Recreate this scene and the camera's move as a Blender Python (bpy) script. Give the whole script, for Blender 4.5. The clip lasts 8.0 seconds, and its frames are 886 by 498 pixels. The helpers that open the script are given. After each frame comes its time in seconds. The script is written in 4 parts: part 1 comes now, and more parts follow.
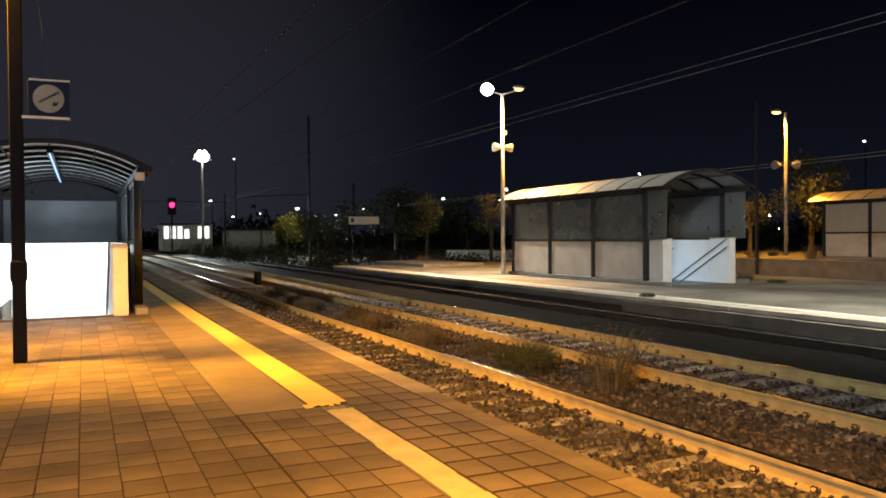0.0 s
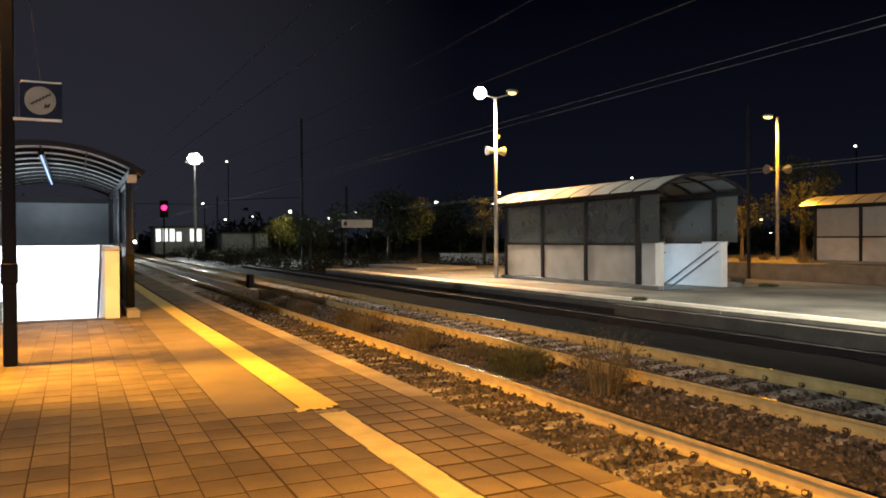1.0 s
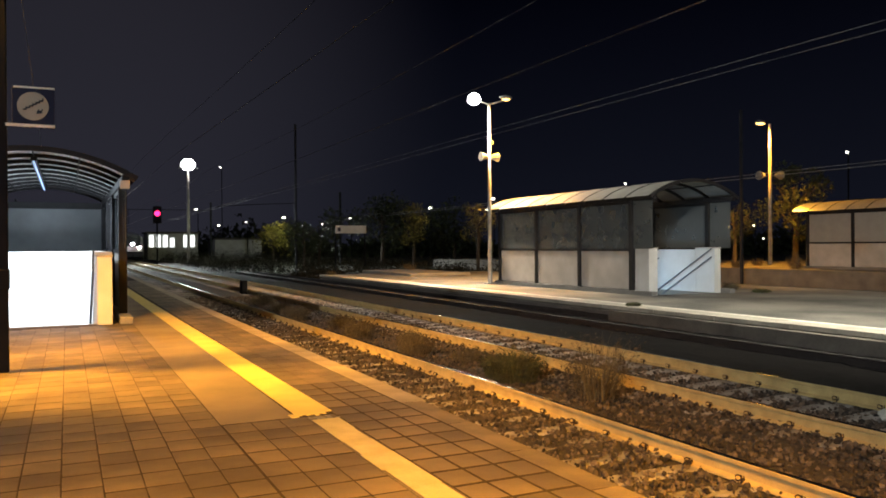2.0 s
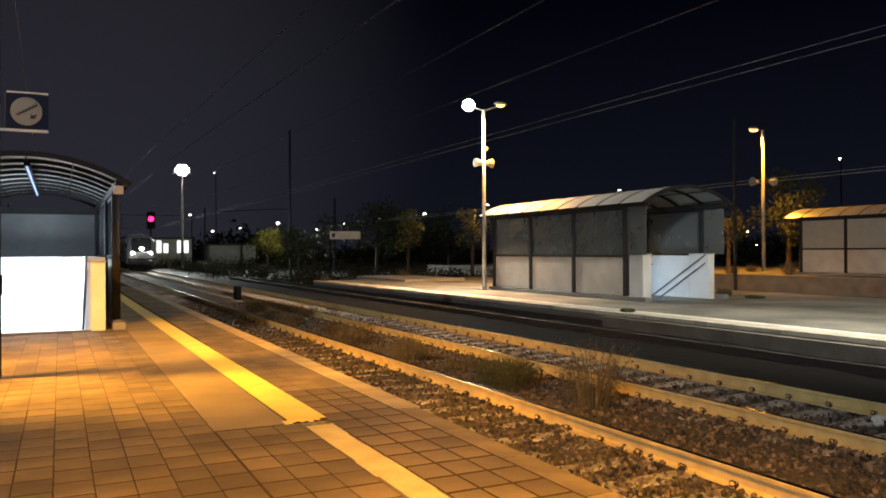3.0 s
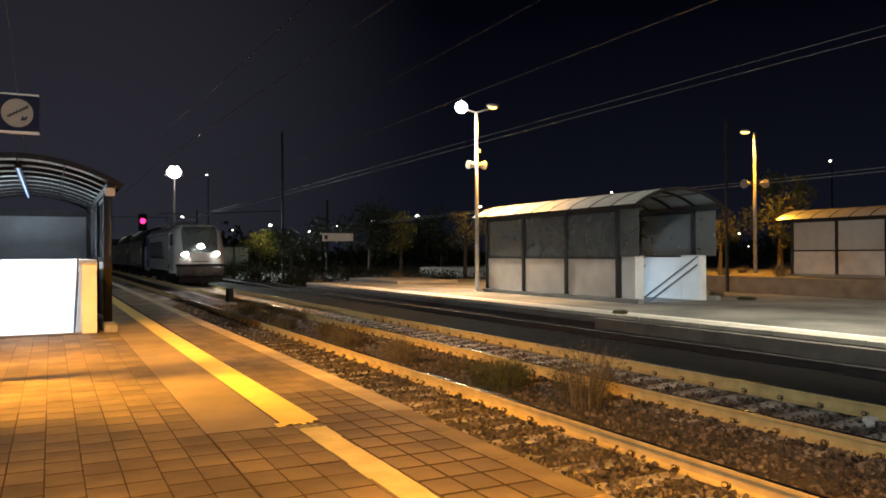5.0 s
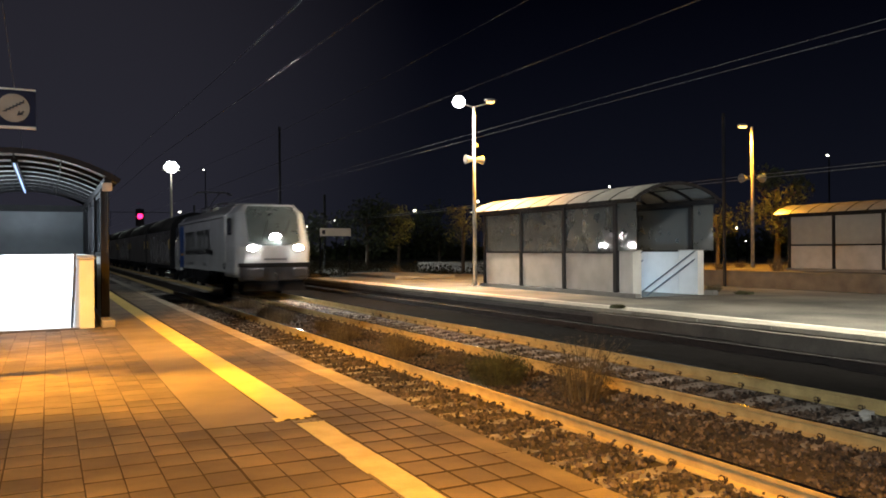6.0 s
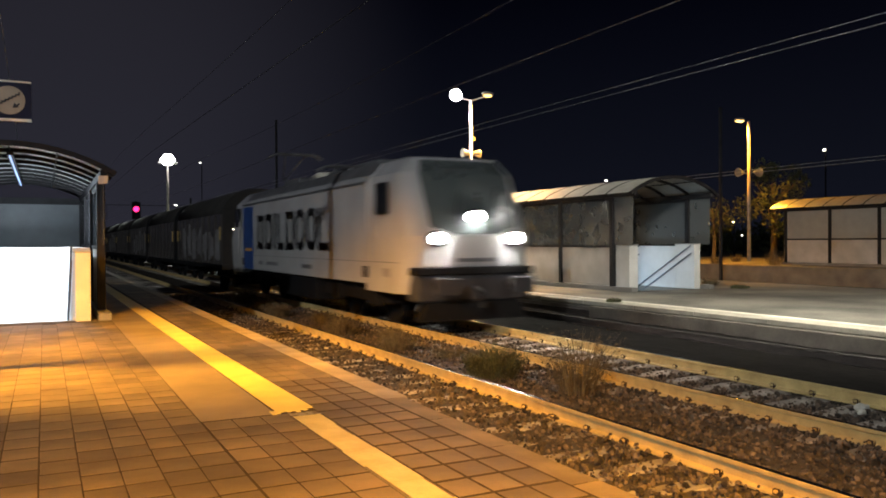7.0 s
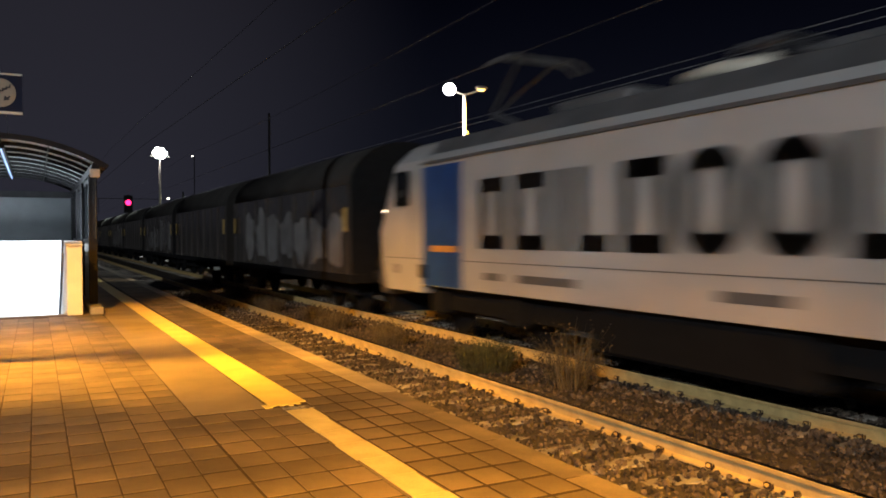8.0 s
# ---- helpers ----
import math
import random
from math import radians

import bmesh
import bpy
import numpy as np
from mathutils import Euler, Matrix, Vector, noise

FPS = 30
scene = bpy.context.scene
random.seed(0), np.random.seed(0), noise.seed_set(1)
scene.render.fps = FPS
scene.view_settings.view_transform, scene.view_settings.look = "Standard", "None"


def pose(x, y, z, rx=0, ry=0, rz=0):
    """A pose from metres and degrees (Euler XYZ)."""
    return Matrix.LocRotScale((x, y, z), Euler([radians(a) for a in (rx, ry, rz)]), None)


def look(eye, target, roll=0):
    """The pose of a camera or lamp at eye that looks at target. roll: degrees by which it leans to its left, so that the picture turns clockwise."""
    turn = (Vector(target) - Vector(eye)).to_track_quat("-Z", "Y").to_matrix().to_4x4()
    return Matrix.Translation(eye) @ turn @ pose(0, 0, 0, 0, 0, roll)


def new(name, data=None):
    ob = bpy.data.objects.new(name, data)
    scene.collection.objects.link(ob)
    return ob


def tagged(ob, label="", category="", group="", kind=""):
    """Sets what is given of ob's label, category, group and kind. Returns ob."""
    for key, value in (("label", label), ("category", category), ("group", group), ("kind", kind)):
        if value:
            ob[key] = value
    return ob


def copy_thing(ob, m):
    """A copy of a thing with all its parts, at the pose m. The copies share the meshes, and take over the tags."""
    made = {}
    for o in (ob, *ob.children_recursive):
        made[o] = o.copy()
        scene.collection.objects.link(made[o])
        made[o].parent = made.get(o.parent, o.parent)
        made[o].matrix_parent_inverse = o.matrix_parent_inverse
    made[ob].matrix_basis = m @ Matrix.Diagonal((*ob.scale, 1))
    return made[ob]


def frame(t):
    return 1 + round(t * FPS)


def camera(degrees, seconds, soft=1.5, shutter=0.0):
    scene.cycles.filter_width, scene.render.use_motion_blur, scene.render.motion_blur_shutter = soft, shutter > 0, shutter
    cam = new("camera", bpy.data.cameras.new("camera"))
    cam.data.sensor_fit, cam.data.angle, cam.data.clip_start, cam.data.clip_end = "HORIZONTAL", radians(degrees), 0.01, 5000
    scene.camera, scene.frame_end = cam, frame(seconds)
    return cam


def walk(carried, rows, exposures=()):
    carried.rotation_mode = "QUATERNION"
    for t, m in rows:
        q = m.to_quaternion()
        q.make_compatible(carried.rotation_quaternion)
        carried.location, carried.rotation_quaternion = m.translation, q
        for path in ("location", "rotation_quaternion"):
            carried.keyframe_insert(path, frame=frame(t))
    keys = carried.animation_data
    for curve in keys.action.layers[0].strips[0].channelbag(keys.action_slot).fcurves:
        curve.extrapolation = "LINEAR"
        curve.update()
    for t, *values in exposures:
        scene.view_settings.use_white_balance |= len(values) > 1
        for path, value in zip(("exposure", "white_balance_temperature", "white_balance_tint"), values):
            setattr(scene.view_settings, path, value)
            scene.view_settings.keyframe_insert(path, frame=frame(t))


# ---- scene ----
# +y runs along the tracks, +x across them; the near platform's top is z = 0, the rail heads lie at about -0.35
cam = camera(59.2, 8.0, soft=1.75, shutter=0.85)
walk(cam, [
    (0.0, pose(0, 0, 1.5, 89.105, 0.500, -24.777)),
    (0.5, pose(0, 0, 1.5, 89.154, 0.436, -25.014)),
    (1.0, pose(0, 0, 1.5, 89.348, 0.366, -25.297)),
    (1.5, pose(0, 0, 1.5, 89.557, 0.368, -25.529)),
    (3.0, pose(0, 0, 1.5, 90.201, 0.334, -26.160)),
    (3.5, pose(0, 0, 1.5, 90.363, 0.287, -26.335)),
    (4.0, pose(0, 0, 1.5, 90.432, 0.318, -26.477)),
    (4.5, pose(0, 0, 1.5, 90.430, 0.326, -26.595)),
    (6.0, pose(0, 0, 1.5, 89.957, 0.440, -26.858)),
    (6.5, pose(0, 0, 1.5, 89.729, 0.353, -26.978)),
    (7.0, pose(0, 0, 1.5, 89.483, 0.333, -27.092)),
    (7.5, pose(0, 0, 1.5, 89.276, 0.286, -27.325)),
    (8.0, pose(0, 0, 1.5, 89.060, 0.217, -27.591)),
])

# ---- world and lights ----
world = bpy.data.worlds.new("night")
scene.world = world
world.use_nodes = True
wn, wl = world.node_tree.nodes, world.node_tree.links
tc = wn.new("ShaderNodeTexCoord")
sep = wn.new("ShaderNodeSeparateXYZ")
ramp = wn.new("ShaderNodeValToRGB")
wl.new(tc.outputs["Generated"], sep.inputs[0])
wl.new(sep.outputs["Z"], ramp.inputs[0])
ramp.color_ramp.elements[0].position, ramp.color_ramp.elements[0].color = 0.0, (0.0062, 0.0072, 0.0128, 1)
ramp.color_ramp.elements[1].position, ramp.color_ramp.elements[1].color = 0.30, (0.0008, 0.0010, 0.0030, 1)
# town glow low over the yard, along the line; also imitates the floodlights' bloom
dot = wn.new("ShaderNodeVectorMath")
dot.operation = "DOT_PRODUCT"
dot.inputs[1].default_value = (-0.10, 0.977, 0.19)
wl.new(tc.outputs["Generated"], dot.inputs[0])
glowmap = wn.new("ShaderNodeMapRange")
glowmap.interpolation_type = "SMOOTHSTEP"
glowmap.inputs["From Min"].default_value, glowmap.inputs["From Max"].default_value = 0.84, 1.0
wl.new(dot.outputs["Value"], glowmap.inputs["Value"])
town = wn.new("ShaderNodeMix")
town.data_type, town.blend_type = "RGBA", "ADD"
town.inputs["B"].default_value = (0.0165, 0.0155, 0.0200, 1)
wl.new(glowmap.outputs["Result"], town.inputs["Factor"])
wl.new(ramp.outputs[0], town.inputs["A"])
wl.new(town.outputs["Result"], wn["Background"].inputs[0])
wn["Background"].inputs[1].default_value = 1.0

SODIUM, WHITE, COOL = (1.0, 0.425, 0.03), (1.0, 0.94, 0.79), (0.72, 0.86, 1.0)


def lamp(name, kind, at, power, colour, size=0.3, target=None, cone=150, blend=0.6):
    data = bpy.data.lights.new(name, kind)
    data.energy, data.color = power, colour
    if kind == "AREA":
        data.size = size
    else:
        data.shadow_soft_size = size
    if kind == "SPOT":
        data.spot_size, data.spot_blend = radians(cone), blend
    ob = new(name, data)
    ob.matrix_world = look(at, target or (at[0], at[1] + 0.001, at[2] - 1))
    return ob


SODIUM_HEADS = ((-1.3, 10.86, 5.4), (2.2, -0.9, 5.4))
lamp("sodium_light", "SPOT", (-1.3, 10.86, 5.34), 8900, SODIUM, 0.16, (0.7, 12.2, 0), 100, 0.6)
lamp("sodium_light", "SPOT", (2.2, -0.9, 5.32), 11600, SODIUM, 0.25, (2.25, 4.55, 0), 70, 1.0)
# the lamp at y 9.2 is unseen, added to brighten the island platform's right part
for y, power, tx, cone in ((28.9, 6400, 14.8, 158), (9.2, 5200, 18.5, 146)):
    lamp("platform_white_light", "SPOT", (15.45 if y > 20 else 14.45, y, 7.40), power, WHITE, 0.2, (tx, y + (1.5 if y < 20 else -1.5), 0), cone)
lamp("platform_sodium_light", "SPOT", (16.6, 28.3, 7.45), 9000, SODIUM, 0.15, (18, 30, 0), 150)
lamp("third_sodium_light", "SPOT", (40.75, 36.8, 9.1), 9000, SODIUM, 0.2, (40, 36, 0), 146)
lamp("yard_light", "SPOT", (14.9, 108.4, 12.2), 115000, (0.92, 1.0, 0.96), 0.6, (17, 96, 0), 80)
# neutral fill for the train's near side, from an assumed spot out of view
REAR_FILL = (-45.0, -38.0, 24.0)
lamp("rear_fill_light", "SPOT", REAR_FILL, 78000, (0.88, 0.94, 1.0), 0.8, (8, 16, 0), 70)
lamp("stair_light_near", "AREA", (-0.6, 20.4, 0.4), 320, COOL, 1.2, (-0.6, 23, 0.6))
lamp("canopy_light_near", "AREA", (-0.575, 21.0, 3.16), 230, COOL, 0.25)
lamp("street_light", "POINT", (38.4, 80.0, 5.0), 170, (1.0, 0.78, 0.30), 0.2)
lamp("street_light", "POINT", (29.0, 112.0, 6.4), 1300, (0.95, 1.0, 0.55), 0.2)
lamp("street_light", "POINT", (34.2, 60.3, 6.0), 420, (1.0, 0.6, 0.15), 0.2)
lamp("stair_light_far", "SPOT", (17.15, 21.6, 0.1), 120, (0.46, 0.72, 1.0), 0.25, (19.0, 20.4, 0.2), 118, 0.6)


# ---- materials ----
def mat(name, colour, rough=0.7, metal=0.0, colour2=None, scale=6.0, mix=0.5, bump=0.15, grain=60.0, island=0.0, obj=0.0, spec=0.5, stain=0.0):
    m = bpy.data.materials.new(name)
    m.use_nodes = True
    n, l = m.node_tree.nodes, m.node_tree.links
    b = n["Principled BSDF"]
    b.inputs["Roughness"].default_value, b.inputs["Metallic"].default_value = rough, metal
    b.inputs["Specular IOR Level"].default_value = spec
    c2 = colour2 or tuple(v * 0.6 for v in colour)
    co = n.new("ShaderNodeTexCoord")
    big, fine = n.new("ShaderNodeTexNoise"), n.new("ShaderNodeTexNoise")
    big.inputs["Scale"].default_value, fine.inputs["Scale"].default_value = scale, grain
    big.inputs["Detail"].default_value = fine.inputs["Detail"].default_value = 5
    l.new(co.outputs["Object"], big.inputs["Vector"])
    l.new(co.outputs["Object"], fine.inputs["Vector"])
    add = n.new("ShaderNodeMath")
    add.operation = "MULTIPLY_ADD"
    add.inputs[1].default_value = 0.35
    l.new(fine.outputs["Fac"], add.inputs[0])
    l.new(big.outputs["Fac"], add.inputs[2])
    cr = n.new("ShaderNodeMapRange")
    cr.inputs["From Min"].default_value, cr.inputs["From Max"].default_value = 0.68 - mix * 0.4, 0.68 + mix * 0.4
    l.new(add.outputs[0], cr.inputs["Value"])
    mx = n.new("ShaderNodeMix")
    mx.data_type = "RGBA"
    mx.inputs["A"].default_value, mx.inputs["B"].default_value = (*c2, 1), (*colour, 1)
    l.new(cr.outputs["Result"], mx.inputs["Factor"])
    out = mx.outputs["Result"]
    if island or obj:
        hsv = n.new("ShaderNodeHueSaturation")
        vr = n.new("ShaderNodeMapRange")
        amount = island or obj
        vr.inputs["To Min"].default_value, vr.inputs["To Max"].default_value = 1 - amount, 1 + amount
        src = n.new("ShaderNodeNewGeometry").outputs["Random Per Island"] if island else n.new("ShaderNodeObjectInfo").outputs["Random"]
        l.new(src, vr.inputs["Value"])
        l.new(vr.outputs["Result"], hsv.inputs["Value"])
        l.new(out, hsv.inputs["Color"])
        out = hsv.outputs["Color"]
    if stain:
        geo, spot, vr = n.new("ShaderNodeNewGeometry"), n.new("ShaderNodeTexNoise"), n.new("ShaderNodeMapRange")
        hsv = n.new("ShaderNodeHueSaturation")
        spot.inputs["Scale"].default_value, spot.inputs["Detail"].default_value = 0.75, 6
        vr.inputs["From Min"].default_value, vr.inputs["From Max"].default_value = 0.36, 0.64
        vr.inputs["To Min"].default_value, vr.inputs["To Max"].default_value = 1 - stain, 1 + stain * 0.6
        l.new(geo.outputs["Position"], spot.inputs["Vector"])
        l.new(spot.outputs["Fac"], vr.inputs["Value"])
        l.new(vr.outputs["Result"], hsv.inputs["Value"])
        l.new(out, hsv.inputs["Color"])
        out = hsv.outputs["Color"]
    l.new(out, b.inputs["Base Color"])
    if bump:
        bp = n.new("ShaderNodeBump")
        bp.inputs["Strength"].default_value, bp.inputs["Distance"].default_value = bump, 0.02
        l.new(add.outputs[0], bp.inputs["Height"])
        l.new(bp.outputs[0], b.inputs["Normal"])
    return m


def glow(name, colour, strength):
    m = bpy.data.materials.new(name)
    m.use_nodes = True
    b = m.node_tree.nodes["Principled BSDF"]
    b.inputs["Base Color"].default_value = (*colour, 1)
    b.inputs["Emission Color"].default_value, b.inputs["Emission Strength"].default_value = (*colour, 1), strength
    return m


def glass(name, tint, rough, see, uneven=0.12):
    m = bpy.data.materials.new(name)
    m.use_nodes = True
    n, l = m.node_tree.nodes, m.node_tree.links
    b = n["Principled BSDF"]
    b.inputs["Base Color"].default_value, b.inputs["Roughness"].default_value = (*tint, 1), rough
    tr, mx, ns = n.new("ShaderNodeBsdfTransparent"), n.new("ShaderNodeMixShader"), n.new("ShaderNodeTexNoise")
    tr.inputs[0].default_value = (0.75, 0.78, 0.8, 1)
    ns.inputs["Scale"].default_value = 2.5
    mr = n.new("ShaderNodeMapRange")
    mr.inputs["To Min"].default_value, mr.inputs["To Max"].default_value = see - uneven, see + uneven
    co = n.new("ShaderNodeTexCoord")
    l.new(co.outputs["Object"], ns.inputs["Vector"])
    l.new(ns.outputs["Fac"], mr.inputs["Value"])
    l.new(mr.outputs["Result"], mx.inputs[0])
    l.new(b.outputs[0], mx.inputs[1])
    l.new(tr.outputs[0], mx.inputs[2])
    l.new(mx.outputs[0], n["Material Output"].inputs[0])
    return m


def sheet(name, colour, through_light):
    m = bpy.data.materials.new(name)
    m.use_nodes = True
    n, l = m.node_tree.nodes, m.node_tree.links
    b = n["Principled BSDF"]
    b.inputs["Base Color"].default_value, b.inputs["Roughness"].default_value = (*colour, 1), 0.35
    tr, mx = n.new("ShaderNodeBsdfTranslucent"), n.new("ShaderNodeMixShader")
    tr.inputs[0].default_value = (*colour, 1)
    mx.inputs[0].default_value = through_light
    l.new(b.outputs[0], mx.inputs[1])
    l.new(tr.outputs[0], mx.inputs[2])
    l.new(mx.outputs[0], n["Material Output"].inputs[0])
    return m


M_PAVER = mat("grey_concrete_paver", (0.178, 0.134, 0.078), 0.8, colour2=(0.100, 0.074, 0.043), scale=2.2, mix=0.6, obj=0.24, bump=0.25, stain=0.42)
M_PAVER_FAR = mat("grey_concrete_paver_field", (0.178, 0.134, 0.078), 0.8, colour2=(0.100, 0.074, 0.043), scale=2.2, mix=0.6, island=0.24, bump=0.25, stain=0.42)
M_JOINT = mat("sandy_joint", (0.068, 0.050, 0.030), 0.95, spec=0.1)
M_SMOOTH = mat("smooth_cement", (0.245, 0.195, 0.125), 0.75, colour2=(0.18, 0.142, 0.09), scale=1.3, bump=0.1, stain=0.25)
M_YELLOW = mat("yellow_paint", (0.80, 0.64, 0.17), 0.6, colour2=(0.66, 0.52, 0.13), scale=3, bump=0.15)
M_YELLOW_WORN = mat("worn_yellow_paint", (0.60, 0.52, 0.25), 0.7, colour2=(0.46, 0.39, 0.18), scale=5, bump=0.2)
M_KERB = mat("kerb_stone", (0.42, 0.35, 0.24), 0.8, colour2=(0.27, 0.22, 0.15), scale=3, obj=0.15, bump=0.2)
M_KERBWORN = mat("worn_kerb_stone", (0.20, 0.155, 0.10), 0.85, colour2=(0.11, 0.085, 0.055), scale=3, obj=0.15, bump=0.3)
M_CONCRETE = mat("old_concrete", (0.30, 0.28, 0.25), 0.85, colour2=(0.14, 0.13, 0.12), scale=0.9, mix=0.7, bump=0.2, grain=25)
M_DARKWALL = mat("dark_concrete", (0.20, 0.175, 0.15), 0.9, colour2=(0.085, 0.077, 0.068), scale=1.2, mix=0.7, bump=0.25, grain=20)
M_COPING = mat("worn_coping_stone", (0.52, 0.49, 0.39), 0.85, colour2=(0.27, 0.25, 0.20), scale=1.6, mix=0.7, obj=0.2, bump=0.25, grain=25)
M_PANELWALL = mat("grimy_facing_slab", (0.21, 0.18, 0.14), 0.9, colour2=(0.085, 0.072, 0.058), scale=1.6, mix=0.7, bump=0.2, grain=20)
M_EDGEPAINT = mat("white_edge_paint", (0.84, 0.82, 0.70), 0.7, colour2=(0.45, 0.42, 0.36), scale=2.0, mix=0.6)
M_ASPHALT = mat("worn_platform_asphalt", (0.23, 0.215, 0.18), 0.85, colour2=(0.085, 0.08, 0.068), scale=0.45, mix=0.38, bump=0.2, grain=18)
M_BALLAST = mat("ballast", (0.085, 0.068, 0.052), 0.95, colour2=(0.06, 0.05, 0.04), scale=9, mix=0.6, bump=0.9, grain=30, spec=0.2)
M_STONE = mat("ballast_stone", (0.128, 0.096, 0.066), 0.9, colour2=(0.036, 0.027, 0.020), scale=12, island=0.85, bump=0.3)
# near-black: the shade before the island platform is put into this colour
M_SHADEBED = mat("shaded_track_bed", (0.012, 0.0105, 0.010), 0.95, colour2=(0.006, 0.0055, 0.005), scale=7, mix=0.6, bump=0.9, grain=30, spec=0.04)
M_EARTH = mat("dark_earth_and_grass", (0.06, 0.06, 0.035), 1.0, colour2=(0.02, 0.022, 0.014), scale=0.6, mix=0.7, bump=0.5, grain=8)
# one rail rust, coloured dark for platform shade and pale yellow for sodium light
M_RUSTSHADE = mat("shaded_rust", (0.045, 0.034, 0.028), 0.8, colour2=(0.025, 0.02, 0.017), scale=5, bump=0.1)
M_RUST = mat("lamplit_rusty_rail_side", (0.68, 0.53, 0.23), 0.5, colour2=(0.48, 0.35, 0.15), scale=5, bump=0.1)
M_STEEL = mat("polished_rail_head", (0.62, 0.60, 0.57), 0.17, 1.0, colour2=(0.45, 0.42, 0.38), scale=3, bump=0.03)
M_SLEEPER = mat("concrete_sleeper", (0.42, 0.38, 0.32), 0.9, colour2=(0.19, 0.16, 0.13), scale=4, obj=0.25, bump=0.3)
M_CLIP = mat("rusty_clip", (0.045, 0.026, 0.017), 0.85)
M_FRAME = mat("dark_brown_steel", (0.018, 0.016, 0.017), 0.6, 0.0, spec=0.25, scale=4, bump=0.05)
M_WHITEWALL = mat("white_render", (0.74, 0.73, 0.70), 0.8, colour2=(0.55, 0.53, 0.49), scale=1.2, mix=0.6, bump=0.12)
M_PANEL = mat("pale_panel", (0.53, 0.50, 0.46), 0.7, colour2=(0.38, 0.35, 0.31), scale=1.5, mix=0.6, bump=0.08)
M_GLASS = glass("scratched_glass", (0.13, 0.135, 0.13), 0.05, 0.28, 0.05)
M_DARKGLASS = glass("grimy_dark_glass", (0.09, 0.095, 0.10), 0.06, 0.06, 0.03)
M_FROST = glass("dusty_glass", (0.42, 0.40, 0.36), 0.3, 0.22, 0.10)
M_FOG = glass("fogged_glass", (0.20, 0.21, 0.215), 0.30, 0.40)
M_ROOF = glass("milky_roof_sheet", (0.55, 0.53, 0.48), 0.3, 0.42)
M_ROOFDIM = glass("grimy_roof_sheet", (0.50, 0.50, 0.48), 0.3, 0.10, 0.05)
M_POLE = mat("galvanised_pole", (0.50, 0.48, 0.44), 0.55, 0.3, scale=3, bump=0.05)
M_POLEDARK = mat("dark_painted_pole", (0.007, 0.0075, 0.011), 0.8, 0.0, spec=0.15, scale=3, bump=0.05)
M_MAST = mat("weathered_steel_mast", (0.035, 0.036, 0.042), 0.9, 0.0, spec=0.1, scale=3, bump=0.05)
M_SIGNBLUE = mat("dark_blue_sign", (0.012, 0.016, 0.045), 0.4, scale=3, bump=0.02)
M_SIGNWHITE = mat("sign_white", (0.78, 0.74, 0.62), 0.5, colour2=(0.66, 0.62, 0.52), scale=4, bump=0.0)
M_SIGNCREAM = mat("faded_cream_sign", (0.40, 0.34, 0.26), 0.6, colour2=(0.32, 0.27, 0.20), scale=4, bump=0.0)
M_SIGNINK = mat("sign_ink", (0.05, 0.05, 0.06), 0.5, bump=0.0)
M_RAILING = mat("grey_handrail", (0.22, 0.25, 0.29), 0.4, 0.5, bump=0.0)
M_LAMPWHITE = glow("white_lamp_lens", (1.0, 0.98, 0.92), 60)
M_LAMPSOD = glow("sodium_lamp_lens", (1.0, 0.58, 0.16), 5)
M_LAMPFAR = glow("far_lamp_lens", (1.0, 0.93, 0.80), 8)
M_TUBE = glow("fluorescent_tube", (0.45, 0.62, 1.0), 0.9)
M_RED = glow("red_signal_lens", (1.0, 0.02, 0.14), 5)
M_WINDOW = glow("lit_window", (0.95, 1.0, 0.96), 1.5)
M_WIRE = mat("copper_wire", (0.16, 0.15, 0.14), 0.30, 0.8, bump=0.0)
# paler, matt copy of the wire for the lines that run past platform lamps
M_WIRELIT = mat("lamplit_wire", (0.24, 0.24, 0.24), 0.5, 0.0, bump=0.0)
M_BLACK = mat("matt_black_metal", (0.010, 0.010, 0.011), 0.85, 0.0, bump=0.05, spec=0.2)
M_LEAF = mat("weed_leaf", (0.09, 0.10, 0.035), 0.8, colour2=(0.05, 0.045, 0.02), island=0.5, bump=0)
M_DRYLEAF = mat("dry_weed", (0.155, 0.125, 0.068), 0.85, colour2=(0.08, 0.062, 0.035), island=0.5, bump=0)
M_SCRUB = mat("dry_scrub_leaf", (0.042, 0.039, 0.028), 1.0, spec=0.0, colour2=(0.026, 0.024, 0.017), island=0.5, bump=0)
M_YELLOWLEAF = mat("autumn_leaf", (0.22, 0.19, 0.04), 0.8, colour2=(0.12, 0.10, 0.03), island=0.4, bump=0)
M_TREE = mat("tree_leaf", (0.05, 0.065, 0.022), 0.8, colour2=(0.03, 0.035, 0.015), island=0.5, bump=0)
M_BARK = mat("bark", (0.09, 0.07, 0.05), 0.95, scale=8, bump=0.5)


# ---- building helpers ----
def box(bm, x0, x1, y0, y1, z0, z1):
    v = [bm.verts.new((x, y, z)) for z in (z0, z1) for y in (y0, y1) for x in (x0, x1)]
    for f in ((0, 2, 3, 1), (4, 5, 7, 6), (0, 1, 5, 4), (2, 6, 7, 3), (0, 4, 6, 2), (1, 3, 7, 5)):
        bm.faces.new([v[i] for i in f])
    return v


def slab(x0, x1, y0, y1, z0, z1, bevel=0.0, seg=1):
    bm = bmesh.new()
    box(bm, x0, x1, y0, y1, z0, z1)
    if bevel:
        bmesh.ops.bevel(bm, geom=bm.edges[:], offset=bevel, segments=seg, affect="EDGES", profile=0.6)
    return bm


